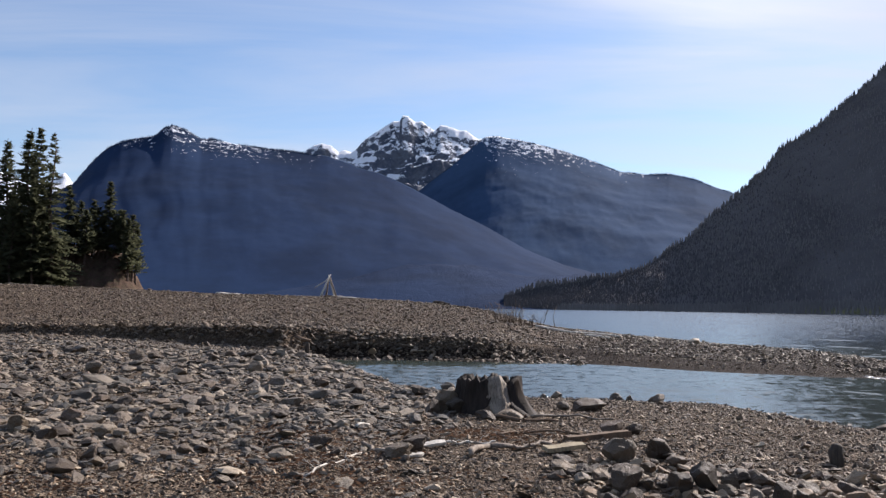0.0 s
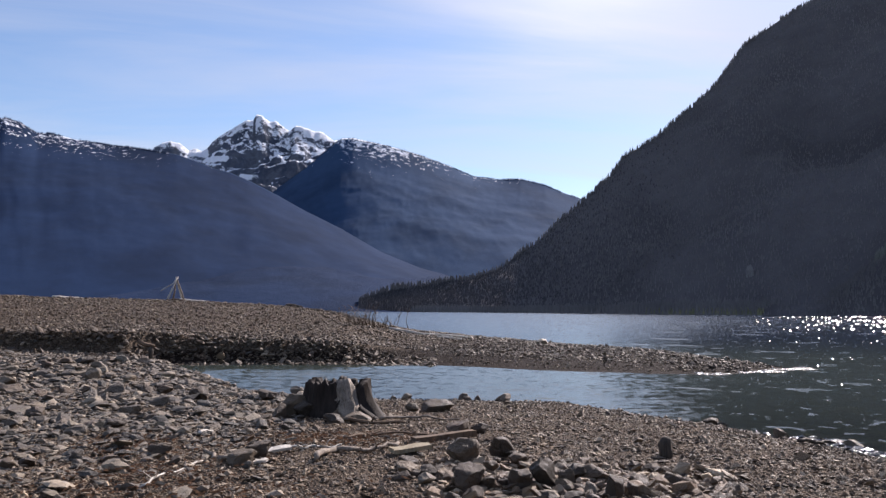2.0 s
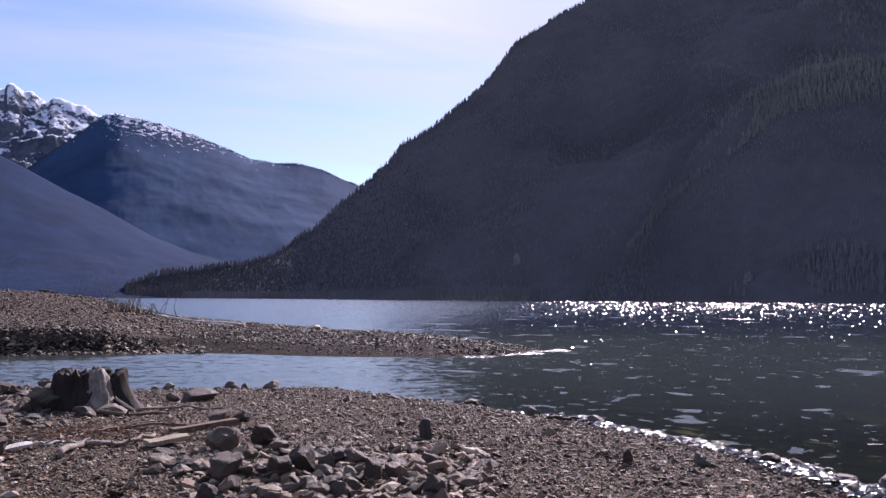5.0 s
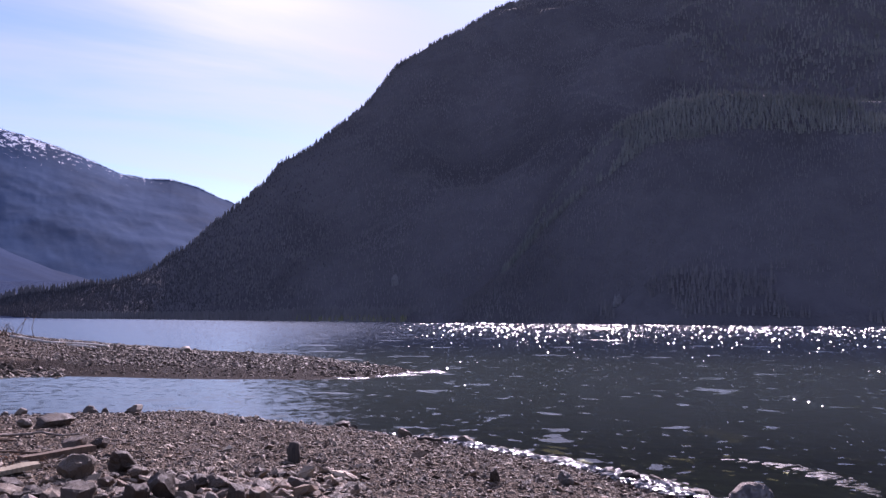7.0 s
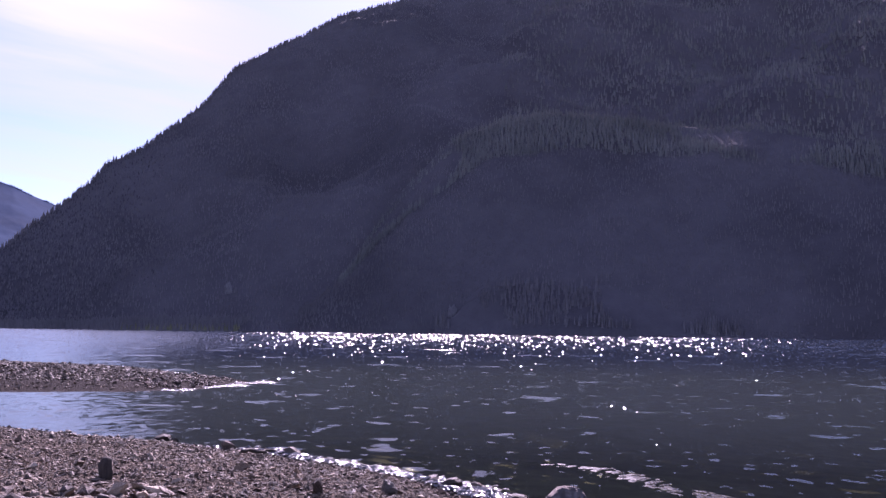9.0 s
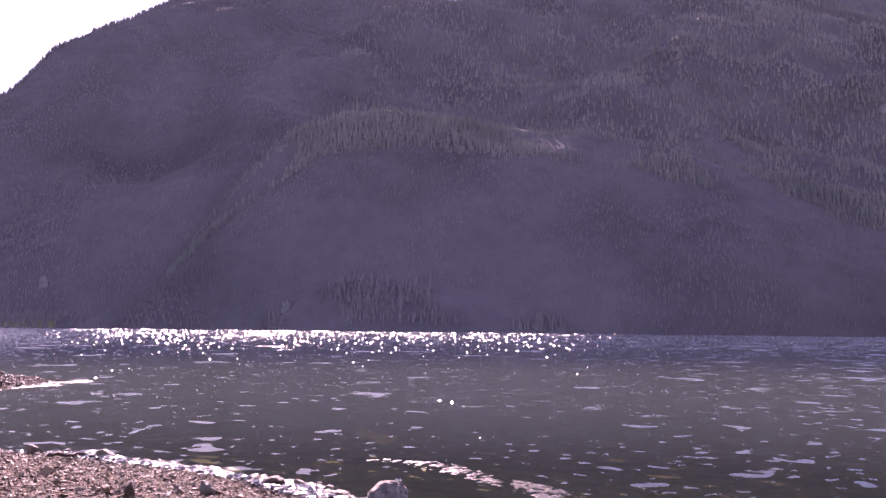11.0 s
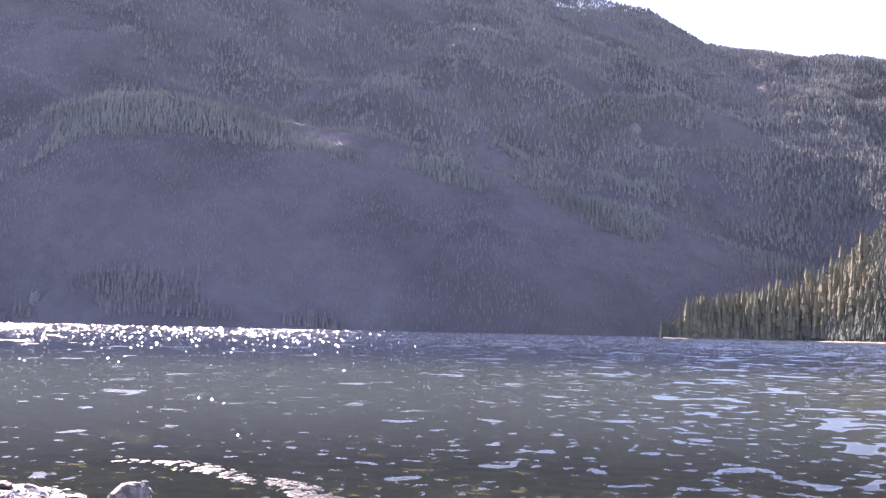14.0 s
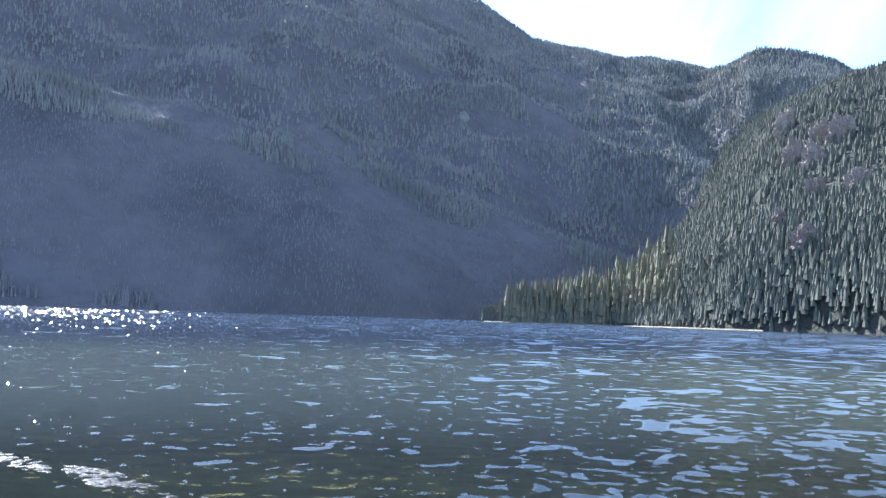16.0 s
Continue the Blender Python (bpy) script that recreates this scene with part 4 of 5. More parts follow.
def part(name, bm, material, parent, label="", smooth=True):
    me = bpy.data.meshes.new(name)
    bm.to_mesh(me)
    bm.free()
    for f in me.polygons:
        f.use_smooth = smooth
    me.materials.append(material)
    ob = new(name, me)
    ob.parent = parent
    return tagged(ob, label)


def lone(name, bm, material, label, category, place=None, group="", smooth=True):
    ob = part(name, bm, material, None, smooth=smooth)
    if place is not None:
        ob.matrix_world = place
    return tagged(ob, label, category, group)


def land(x, y):
    return float(ground_height(np.array([float(x)]), np.array([float(y)]))[0])


def limb(bm, spine, radii, sides=8, ragged=0.0, seed=0):
    """A tapered round stick along a line of places."""
    r = random.Random(seed)
    rings = []
    for k, (p, rad) in enumerate(zip(spine, radii)):
        p = Vector(p)
        a, b = Vector(spine[max(k - 1, 0)]), Vector(spine[min(k + 1, len(spine) - 1)])
        way = (b - a).normalized()
        side = way.orthogonal().normalized()
        if abs(way.z) < 0.9:
            side = way.cross(Vector((0, 0, 1))).normalized()
        up = side.cross(way)
        rings.append([bm.verts.new(p + (side * math.cos(t) + up * math.sin(t)) * rad * (1 + ragged * r.uniform(-1, 1))) for t in (6.2832 * j / sides for j in range(sides))])
    for a, b in zip(rings, rings[1:]):
        for j in range(sides):
            bm.faces.new((a[j], a[(j + 1) % sides], b[(j + 1) % sides], b[j]))
    bm.faces.new(rings[0][::-1])
    bm.faces.new(rings[-1])
    bm.normal_update()
    return bm


def sprays(bm, base, way, length, width, r, drop=0.25):
    """One bough: drooping blades of needles on both sides of its line."""
    side = way.cross(Vector((0, 0, 1))).normalized()
    n = max(3, int(length / 0.34))
    for k in range(n):
        t = (k + 0.6) / n
        c = base + way * (length * t) + Vector((0, 0, -drop * length * t * t + r.uniform(-0.06, 0.06)))
        reach = width * (1.1 - 0.75 * t) * r.uniform(0.6, 1.25)
        for s in (-1, 1):
            tip = c + side * s * reach + way * reach * r.uniform(0.3, 0.9) + Vector((0, 0, -0.35 * reach * r.uniform(0.3, 1.6)))
            q = 0.16 + 0.1 * r.random()
            v = [bm.verts.new(x) for x in (c - way * q, c + way * q * 1.3 + Vector((0, 0, 0.06)), tip + Vector((0, 0, r.uniform(-0.1, 0.05))))]
            bm.faces.new(v)
    e = base + way * length + Vector((0, 0, -drop * length))
    bm.faces.new([bm.verts.new(x) for x in (e - side * 0.14, e + side * 0.14, e + way * 0.5 + Vector((0, 0, -0.08)))])


def conifer(label, place, height, spread, seed, bare=0.08, full=1.0, gap=None):
    r = random.Random(seed)
    tree = thing("conifer_tree", label, "tree", place, "conifers on the bluff")
    bm = bmesh.new()
    spine = [(0.12 * height * 0.1 * math.sin(k * 1.1 + seed), 0.02 * math.cos(k + seed), -0.4 + (height + 0.4) * k / 9) for k in range(10)]
    limb(bm, spine, [height * 0.016 * (1.02 - k / 9) + 0.015 for k in range(10)], 8, 0.1, seed)
    part("trunk", bm, BARK, tree)
    bm = bmesh.new()
    z = height * bare
    while z < height * 0.985:
        t = z / height
        reach = spread * 1.3 * (1 - t) ** 1.0 * (0.6 + 0.4 * min(1, t / 0.15)) + 0.06
        for k in range(r.randint(7, 9)):
            a = r.uniform(0, 6.283)
            if gap and t > gap[0] and r.random() < gap[1]:
                continue
            if r.random() > full:
                continue
            way = Vector((math.cos(a), math.sin(a), r.uniform(-0.05, 0.25) + 0.25 * t)).normalized()
            sprays(bm, Vector((0, 0, z + r.uniform(-0.1, 0.1))), way, reach * r.uniform(0.55, 1.2), 0.14 + 0.22 * reach, r, r.uniform(0.1, 0.4))
        z += r.uniform(0.22, 0.36)
    part("crown", bm, NEEDLES, tree, smooth=False)
    return tree


def at_bearing(az, r, z):
    return Vector((r * math.sin(radians(az)), r * math.cos(radians(az)), z))


# bluff of bare earth behind the bar, with conifers on it
def bluff_height(az, r):
    crest = table(az, (-40, 7.5), (-30, 8.0), (-25, 8.6), (-23.4, 9.2), (-22.2, 7.9), (-21.2, 7.7), (-20.6, 8.0), (-20.0, 7.1), (-19.4, 5.6), (-18.9, 4.3), (-18.4, 2.9), (-18.05, 0.5), (-17.9, 0.0))
    face = table(az, (-40, 98), (-25, 99), (-23, 98), (-20, 97.5), (-18.2, 100))
    base = table(az, (-40, 3.2), (-20, 2.9), (-17.9, 2.4))
    t = ease((r - face) / 11.0)
    return base - 0.6 + np.maximum(crest - base + 0.6, 0) * t * (1 - ease((r - 125) / 20)) + 1.5 * fbm(az * 1.9, r * 0.22, 5, 21) * t


az_b, r_b = np.arange(-40, -17.7, 0.12), np.concatenate([np.arange(96, 108, 0.4), np.arange(108, 150, 3)])
AB, RB = np.meshgrid(az_b, r_b)
bluff_co = np.stack([RB * np.sin(np.radians(AB)), RB * np.cos(np.radians(AB)), bluff_height(AB, RB)], -1).reshape(-1, 3)
tagged(new("ground_bluff", mesh_from("ground_bluff", bluff_co, grid_faces(*AB.shape), EARTH)), "steep red-brown earth bluff at the lake's edge", "bluff", kind="structure")

TALL = "tall dark green conifer standing on the earth bluff"
for k, (az, r, top, spread, gap) in enumerate([(-26.4, 101, 18.6, 2.9, None), (-25.25, 100, 19.7, 3.4, None), (-24.7, 104, 20.6, 2.9, None), (-23.95, 100, 19.5, 2.7, (0.35, 0.45)), (-27.6, 103, 17.5, 3.2, None), (-25.9, 106, 14.5, 3.2, None)]):
    z = float(bluff_height(np.array(az), np.array(float(r)))) - 0.2
    conifer(TALL if gap is None else "tall conifer with sparse ragged boughs on one side", Matrix.Translation(at_bearing(az, r, z)), top - z, spread, 40 + k, 0.06, 0.82, gap)
for k, (az, r, el, spread) in enumerate([(-23.0, 106, 6.2, 2.0), (-22.3, 108, 5.3, 1.9), (-21.6, 107, 5.5, 1.8), (-20.7, 106, 6.6, 1.7), (-19.9, 106, 4.9, 1.6), (-19.35, 105, 4.7, 1.9), (-21.0, 106, 4.6, 1.8), (-22.6, 106, 4.6, 1.9), (-20.1, 107, 4.9, 1.8), (-22.0, 104, 4.9, 2.0), (-21.3, 106, 5.0, 1.9), (-19.6, 103.5, 4.4, 1.6), (-24.9, 98.5, 6.0, 2.4), (-26.0, 98.5, 5.2, 2.2), (-19.1, 106, 4.2, 1.5), (-20.4, 106, 4.4, 1.6)]):
    z = float(bluff_height(np.array(az), np.array(float(r)))) - 0.2
    conifer("younger conifer on the crest of the earth bluff", Matrix.Translation(at_bearing(az, r, z)), 1.9 + r * math.tan(radians(el + 0.7)) - z, spread * 0.8, 70 + k, 0.22, 0.95)
# ---- stones and gravel ----
def stone_mesh(seed, detail=3, flat=0.7):
    """An angular beach stone of width 1, cut by a few planes."""
    r = random.Random(seed)
    bm = bmesh.new()
    bmesh.ops.create_icosphere(bm, subdivisions=detail, radius=0.5)
    planes = []
    for k in range(11):
        n = Vector((r.gauss(0, 1), r.gauss(0, 1), r.gauss(0, 1))).normalized()
        planes.append((n, r.uniform(0.22, 0.4)))
    off = Vector((r.uniform(0, 50), r.uniform(0, 50), 0))
    for v in bm.verts:
        p = v.co.copy()
        for n, d in planes:
            over = p.dot(n) - d
            if over > 0:
                p -= n * over * 0.97
        p += p.normalized() * (0.06 * noise.noise(p * 4 + off) + 0.03 * noise.noise(p * 11 + off))
        v.co = Vector((p.x * 1.25, p.y * 1.1, p.z * flat * 1.25))
    me = bpy.data.meshes.new("stone")
    bm.to_mesh(me)
    bm.free()
    me.materials.append(DARK_ROCK)
    for f in me.polygons:
        f.use_smooth = False
    return me


STONES = [stone_mesh(100 + k, 3, (0.55, 0.75, 0.95)[k % 3]) for k in range(12)]
GREY_STONES = [me.copy() for me in STONES]
for me in GREY_STONES:
    me.materials.clear()
    me.materials.append(GREY_STONE)
pick = random.Random(9)


def put_stone(x, y, width, height, label, tilt=14, name="stone", group="loose stones on the beach", mesh=None, sink=0.18):
    ob = new(name, mesh or pick.choice(STONES + GREY_STONES))
    lo, hi = min(v.co.z for v in ob.data.vertices), max(v.co.z for v in ob.data.vertices)
    s = height / (hi - lo) * (1 + sink)
    ob.matrix_world = Matrix.Translation((x, y, land(x, y) - sink * height - lo * s)) @ pose(0, 0, 0, pick.uniform(-tilt, tilt), pick.uniform(-tilt, tilt), pick.uniform(0, 360)) @ Matrix.Diagonal((width, width * pick.uniform(0.75, 1.0), s, 1))
    return tagged(ob, label, "stone", group)


HEAP = [(1.80, 9.60, 0.37, 0.25), (2.32, 9.97, 0.34, 0.21), (1.62, 8.24, 0.31, 0.23), (2.28, 8.24, 0.24, 0.26), (2.04, 8.18, 0.25, 0.20), (2.49, 8.21, 0.23, 0.19), (2.85, 8.47, 0.34, 0.15),
        (1.15, 8.90, 0.25, 0.14), (1.25, 9.43, 0.24, 0.10), (2.14, 11.55, 0.36, 0.19), (2.45, 11.72, 0.22, 0.13), (2.67, 8.50, 0.24, 0.16), (2.77, 7.69, 0.23, 0.20), (3.12, 8.07, 0.21, 0.13)]
LOOSE = [(-1.34, 10.41, 0.27, 0.13), (-2.15, 10.41, 0.16, 0.12), (-7.37, 19.44, 0.34, 0.31), (-4.82, 12.24, 0.36, 0.18), (-3.50, 9.47, 0.18, 0.11), (-4.21, 20.52, 0.39, 0.29), (-1.50, 16.06, 0.36, 0.24),
         (-7.87, 23.61, 0.53, 0.31), (-3.02, 8.85, 0.16, 0.09), (-3.67, 10.80, 0.21, 0.11), (-2.23, 12.65, 0.28, 0.14), (-4.39, 10.81, 0.29, 0.11), (5.36, 7.69, 0.14, 0.16), (6.11, 7.50, 0.18, 0.15)]
BY_STUMP = [(0.06, 14.05, 0.42, 0.33), (0.26, 13.8, 0.34, 0.25), (-0.12, 13.8, 0.28, 0.2), (2.37, 14.62, 0.55, 0.18), (1.97, 14.64, 0.27, 0.13), (-0.36, 16.3, 0.37, 0.19), (0.63, 12.86, 0.27, 0.13), (1.00, 13.02, 0.40, 0.13), (-0.31, 13.05, 0.24, 0.11)]
for row in HEAP:
    put_stone(*row, "angular grey rock in the heap beside the driftwood", mesh=pick.choice(STONES))
for row in LOOSE:
    put_stone(*row, "dark grey stone lying loose on the gravel")
for row in BY_STUMP:
    put_stone(*row, "rounded dark rock beside the old stump", mesh=pick.choice(STONES))
pale = STONES[1].copy()
pale.materials.clear()
pale.materials.append(slope_paint("pale_rock", (0.16, 0.14, 0.125), (0.3, 0.27, 0.24), (0.26, 0.23, 0.2)))
put_stone(7.62, 6.38, 0.56, 0.36, "pale rock at the water's edge", mesh=pale, sink=0.2)
put_stone(12.09, 42.79, 0.6, 0.32, "dark rock on the tip of the gravel bar")
# more stones of the heap and along the beach
for k in range(80):
    a = radians(pick.uniform(7, 24))
    d = pick.uniform(7.0, 10.6) - 1.4 * abs(math.degrees(a) - 14) / 10
    if d < 6.6 or (math.degrees(a) > 17 and d > 8.3) or (math.degrees(a) < 11 and d > 9.2):
        continue
    w = pick.uniform(0.09, 0.22)
    put_stone(d * math.sin(a), d * math.cos(a), w, w * pick.uniform(0.45, 0.8), "angular grey rock in the heap beside the driftwood", mesh=pick.choice(STONES + GREY_STONES[:3]))
for k in range(260):
    a = radians(pick.uniform(-30, 1))
    d = pick.uniform(9.5, 28)
    w = pick.uniform(0.12, 0.34) * (0.8 + d / 60)
    if math.degrees(a) > -7 and d > 14:
        continue
    put_stone(d * math.sin(a), d * math.cos(a), w, w * pick.uniform(0.35, 0.6), "flat grey stone among coarse beach shingle", 10)
for k in range(36):
    a = pick.uniform(0, 50)
    d = float(shore(a)) - pick.uniform(0.1, 1.2)
    w = pick.uniform(0.12, 0.3)
    put_stone(d * math.sin(radians(a)), d * math.cos(radians(a)), w, w * pick.uniform(0.4, 0.7), "dark damp stone along the waterline")

ICO = np.array([(0, 1, 1.618), (0, 1, -1.618), (0, -1, 1.618), (0, -1, -1.618), (1, 1.618, 0), (1, -1.618, 0), (-1, 1.618, 0), (-1, -1.618, 0), (1.618, 0, 1), (1.618, 0, -1), (-1.618, 0, 1), (-1.618, 0, -1)]) / 1.902
ICO_FACES = np.array([f for f in ((a, b, c) for a in range(12) for b in range(a + 1, 12) for c in range(b + 1, 12)) if all(abs(np.linalg.norm(ICO[p] - ICO[q]) - 1.0515) < 0.01 for p, q in ((f[0], f[1]), (f[1], f[2]), (f[0], f[2])))])
ICO_FACES = np.array([f if np.dot(np.cross(ICO[f[1]] - ICO[f[0]], ICO[f[2]] - ICO[f[0]]), ICO[f[0]]) > 0 else f[::-1] for f in ICO_FACES])


OCTA = np.array([(1, 0, 0), (0, 1, 0), (-1, 0, 0), (0, -1, 0), (0, 0, 1), (0, 0, -1)], float)
OCTA_FACES = np.array([(0, 1, 4), (1, 2, 4), (2, 3, 4), (3, 0, 4), (1, 0, 5), (2, 1, 5), (3, 2, 5), (0, 3, 5)])


def shingle(name, label, x, y, size, material, lift=0.25, category="gravel", form=None, flat=1.0):
    """Thousands of small angular stones lying on the ground, joined."""
    shape, faces = form or (ICO, ICO_FACES)
    n, m = len(x), len(shape)
    z = ground_height(x, y)
    v = shape[None] * rng.uniform(0.6, 1.2, (n, m, 1)) + rng.normal(0, 0.1, (n, m, 3))
    v = v * np.stack([rng.uniform(0.8, 1.45, n), rng.uniform(0.6, 1.0, n), flat * rng.uniform(0.32, 0.75, n)], -1)[:, None]
    tip = rng.normal(0, 0.28 if flat == 1.0 else 0.16, (n, 2))
    v[:, :, 2] += v[:, :, 0] * tip[:, :1] + v[:, :, 1] * tip[:, 1:]
    a = rng.uniform(0, 6.283, n)
    c, s = np.cos(a)[:, None], np.sin(a)[:, None]
    vx, vy = v[:, :, 0] * c - v[:, :, 1] * s, v[:, :, 0] * s + v[:, :, 1] * c
    k = size[:, None]
    co = np.stack([vx * k + x[:, None], vy * k + y[:, None], v[:, :, 2] * k + (z + lift * size)[:, None]], -1).reshape(-1, 3)
    tri = (np.arange(n)[:, None, None] * m + faces[None]).reshape(-1, 3)
    return tagged(new(name, mesh_from(name, co, tri, material, False)), label, category, kind="stuff")


def strewn(count, a0, a1, r0, r1, power=1.0):
    az = rng.uniform(a0, a1, count)
    r = r0 + (r1 - r0) * rng.uniform(0, 1, count) ** power
    return az, r, r * np.sin(np.radians(az)), r * np.cos(np.radians(az))


# coarse shingle on the rising side of the beach, fine gravel on the flat
az, r, x, y = strewn(30000, -31, 1, 6.8, 44, 1.25)
ok = (ground_height(x, y) > 0.06) & (r < bar_foot(az) + 1) & (rng.uniform(0, 1, len(x)) < np.clip((-az + 6) / 14 + 0.5 * fbm(x * 0.4, y * 0.4, 3, 33), 0.1, 1) * np.clip((r - 8.5) / 4.0, 0.06, 1))
shingle("coarse_shingle", "coarse grey angular shingle", x[ok], y[ok], rng.gamma(1.5, 0.0185, ok.sum()) + 0.01 + 0.0009 * r[ok], GREY_STONE, flat=0.75)
az, r, x, y = strewn(105000, -30, 52, 6.5, 19.3, 0.9)
ok = (ground_height(x, y) > 0.04) & (rng.uniform(0, 1, len(x)) < np.clip(np.maximum(0.65 + az / 40, (12.5 - r) / 3), 0.35, 1))
shingle("fine_gravel", "fine grey-brown beach gravel", x[ok], y[ok], rng.gamma(1.2, 0.008, ok.sum()) + 0.0085, STONE, form=(OCTA, OCTA_FACES))
az, r, x, y = strewn(2600, 9, 27, 6.7, 9.8)
shingle("rock_chips", "small angular stones between the rocks", x, y, rng.gamma(1.6, 0.016, len(x)) + 0.016, STONE)
az, r, x, y = strewn(9000, -180, 180, 0.3, 6.6, 0.6)
shingle("near_gravel", "grey-brown beach gravel underfoot", x, y, rng.gamma(1.8, 0.007, len(x)) + 0.012, STONE, form=(OCTA, OCTA_FACES))
# cobbles on the bar, denser on its cut bank
az, r, x, y = strewn(70000, -29, 31, 28, 84, 1.5)
ok = (ground_height(x, y) > 0.03) & (r > bar_foot(az) - 4) & ((rng.uniform(0, 1, len(x)) < 0.25) | ~((az > 6) & (az < 24) & (r < bar_foot(az) + 2.2)))
shingle("bar_shingle", "grey cobbles covering the gravel bar", x[ok], y[ok], rng.gamma(2.0, 0.013, ok.sum()) + 0.018 + 0.0006 * (r[ok] - 30), BAR_STONE, 0.45, form=(OCTA, OCTA_FACES))
az = rng.uniform(-29, 9, 7000)
r = bar_foot(az) + rng.uniform(-0.6, 1.3, len(az))
x, y = r * np.sin(np.radians(az)), r * np.cos(np.radians(az))
shingle("bank_cobbles", "dark cobbles in the cut bank of the bar", x, y, rng.gamma(2.2, 0.017, len(az)) + 0.016, BAR_STONE, 0.4)
# wet stones along the waterline
az = np.concatenate([rng.uniform(-6, 62, 5000), rng.uniform(29, 60, 26000)])
r = shore(az) + np.where(np.arange(len(az)) < 5000, rng.normal(-0.1, 0.35, len(az)), rng.triangular(-1.5, -0.35, 0.3, len(az)) * ease((az - 27) / 8))
x, y = r * np.sin(np.radians(az)), r * np.cos(np.radians(az))
ok = np.abs(ground_height(x, y) - 0.14) < 0.19
shingle("wet_gravel", "wet glistening gravel at the waterline", x[ok], y[ok], rng.gamma(2.5, 0.007, ok.sum()) + 0.012, WET, 0.8, form=(OCTA, OCTA_FACES), flat=0.55)
# ---- stump, driftwood, pole shelter and twigs ----
def stump():
    x0, y0 = 0.76, 14.0
    ob = thing("tree_stump", "dark weathered tree stump with a pale streak on gravel", "stump", Matrix.Translation((x0, y0, land(x0, y0) - 0.06)))
    bm = bmesh.new()
    cols, rows = 64, 18
    rings = []
    for i in range(rows):
        t = i / (rows - 1)
        ring = []
        for j in range(cols):
            a = 6.2832 * j / cols
            flare = math.exp(-t * 4.2)
            lobes = 0.5 + 0.5 * math.cos(a * 5 + 0.7 + 0.5 * math.sin(a * 2))
            rad = 0.33 + 0.1 * (1 - t) ** 1.3 + flare * (0.03 + 0.28 * lobes**4)
            groove = noise.noise(Vector((math.cos(a) * 3.2, math.sin(a) * 3.2, t * 0.5))) * 0.06 + noise.noise(Vector((math.cos(a) * 11, math.sin(a) * 11, t * 1.2))) * 0.06
            rad += groove
            topz = 0.56 + 0.08 * noise.noise(Vector((math.cos(a) * 2.5, math.sin(a) * 2.5, 7))) + 0.14 * noise.noise(Vector((math.cos(a) * 7, math.sin(a) * 7, 3)))
            ring.append(bm.verts.new((rad * 1.08 * math.cos(a) - 0.12, rad * math.sin(a) * 0.9, t * topz)))
        rings.append(ring)
    # hollow, rotten heart
    for depth, size in ((0.0, 0.8), (0.1, 0.6), (0.22, 0.35)):
        rings.append([bm.verts.new(((v.co.x + 0.12) * size - 0.12, v.co.y * size, v.co.z - depth - 0.03 * noise.noise(v.co * 9))) for v in rings[rows - 1]])
    for a, b in zip(rings, rings[1:]):
        for j in range(cols):
            bm.faces.new((a[j], a[(j + 1) % cols], b[(j + 1) % cols], b[j]))
    bm.faces.new(rings[-1])
    part("trunk", bm, STUMP_BARK, ob)
    # split slab leaning away on one side, with its foot flaring outward
    bm = bmesh.new()
    grid = []
    for i in range(18):
        t = i / 17
        row = []
        for j in range(21):
            a = radians(-72 + 122 * j / 20)
            rad = 0.32 + 0.42 * math.exp(-2.2 * t) * max(0.2, math.cos(a + 0.35)) + 0.07 * noise.noise(Vector((a * 9, t * 1.5, 2)))
            tall = 0.61 + 0.12 * noise.noise(Vector((a * 8, 1, 5))) - 0.30 * max(0, abs(a + 0.1) - 0.35) ** 1.2
            row.append((Vector((0.05 + rad * math.cos(a) * 1.02, rad * math.sin(a) * 0.9, t * tall)), a))
        grid.append(row)
    outer = [[bm.verts.new(p) for p, a in row] for row in grid]
    inner = [[bm.verts.new(p - Vector((math.cos(a), math.sin(a), 0)) * 0.075) for p, a in row] for row in grid]
    for i in range(17):
        for j in range(20):
            bm.faces.new((outer[i][j], outer[i][j + 1], outer[i + 1][j + 1], outer[i + 1][j]))
            bm.faces.new((inner[i][j + 1], inner[i][j], inner[i + 1][j], inner[i + 1][j + 1]))
        for j in (0, 20):
            q = (outer[i][j], outer[i + 1][j], inner[i + 1][j], inner[i][j])
            bm.faces.new(q if j == 0 else q[::-1])
    for j in range(20):
        bm.faces.new((outer[17][j], outer[17][j + 1], inner[17][j + 1], inner[17][j]))
    bmesh.ops.recalc_face_normals(bm, faces=bm.faces)
    part("split_slab", bm, STUMP_BARK, ob, "dark rotten slab split from the stump")
    bm = bmesh.new()
    limb(bm, [(0.03, -0.24, 0.62), (0.05, -0.27, 0.5), (0.07, -0.31, 0.34), (0.1, -0.37, 0.18), (0.13, -0.44, 0.07), (0.2, -0.56, -0.03)], [0.1, 0.125, 0.135, 0.145, 0.13, 0.06], 34, 0.32, 12)
    part("bleached_ridge", bm, RIDGE_WOOD, ob, "pale bleached ridge running down into a root")
    bm = bmesh.new()
    limb(bm, [(0.14, -0.2, 0.48), (0.19, -0.26, 0.34), (0.28, -0.36, 0.18), (0.42, -0.46, 0.07), (0.62, -0.52, 0.0)], [0.03, 0.045, 0.065, 0.07, 0.03], 18, 0.25, 13)
    part("dark_ridge", bm, STUMP_BARK, ob, "dark ridge running down into a root")
    for k, (a, length, rad) in enumerate([(-100, 0.75, 0.075), (-62, 0.8, 0.065), (-20, 0.72, 0.05), (-150, 0.6, 0.06)]):
        bm = bmesh.new()
        c, s = math.cos(radians(a)), math.sin(radians(a))
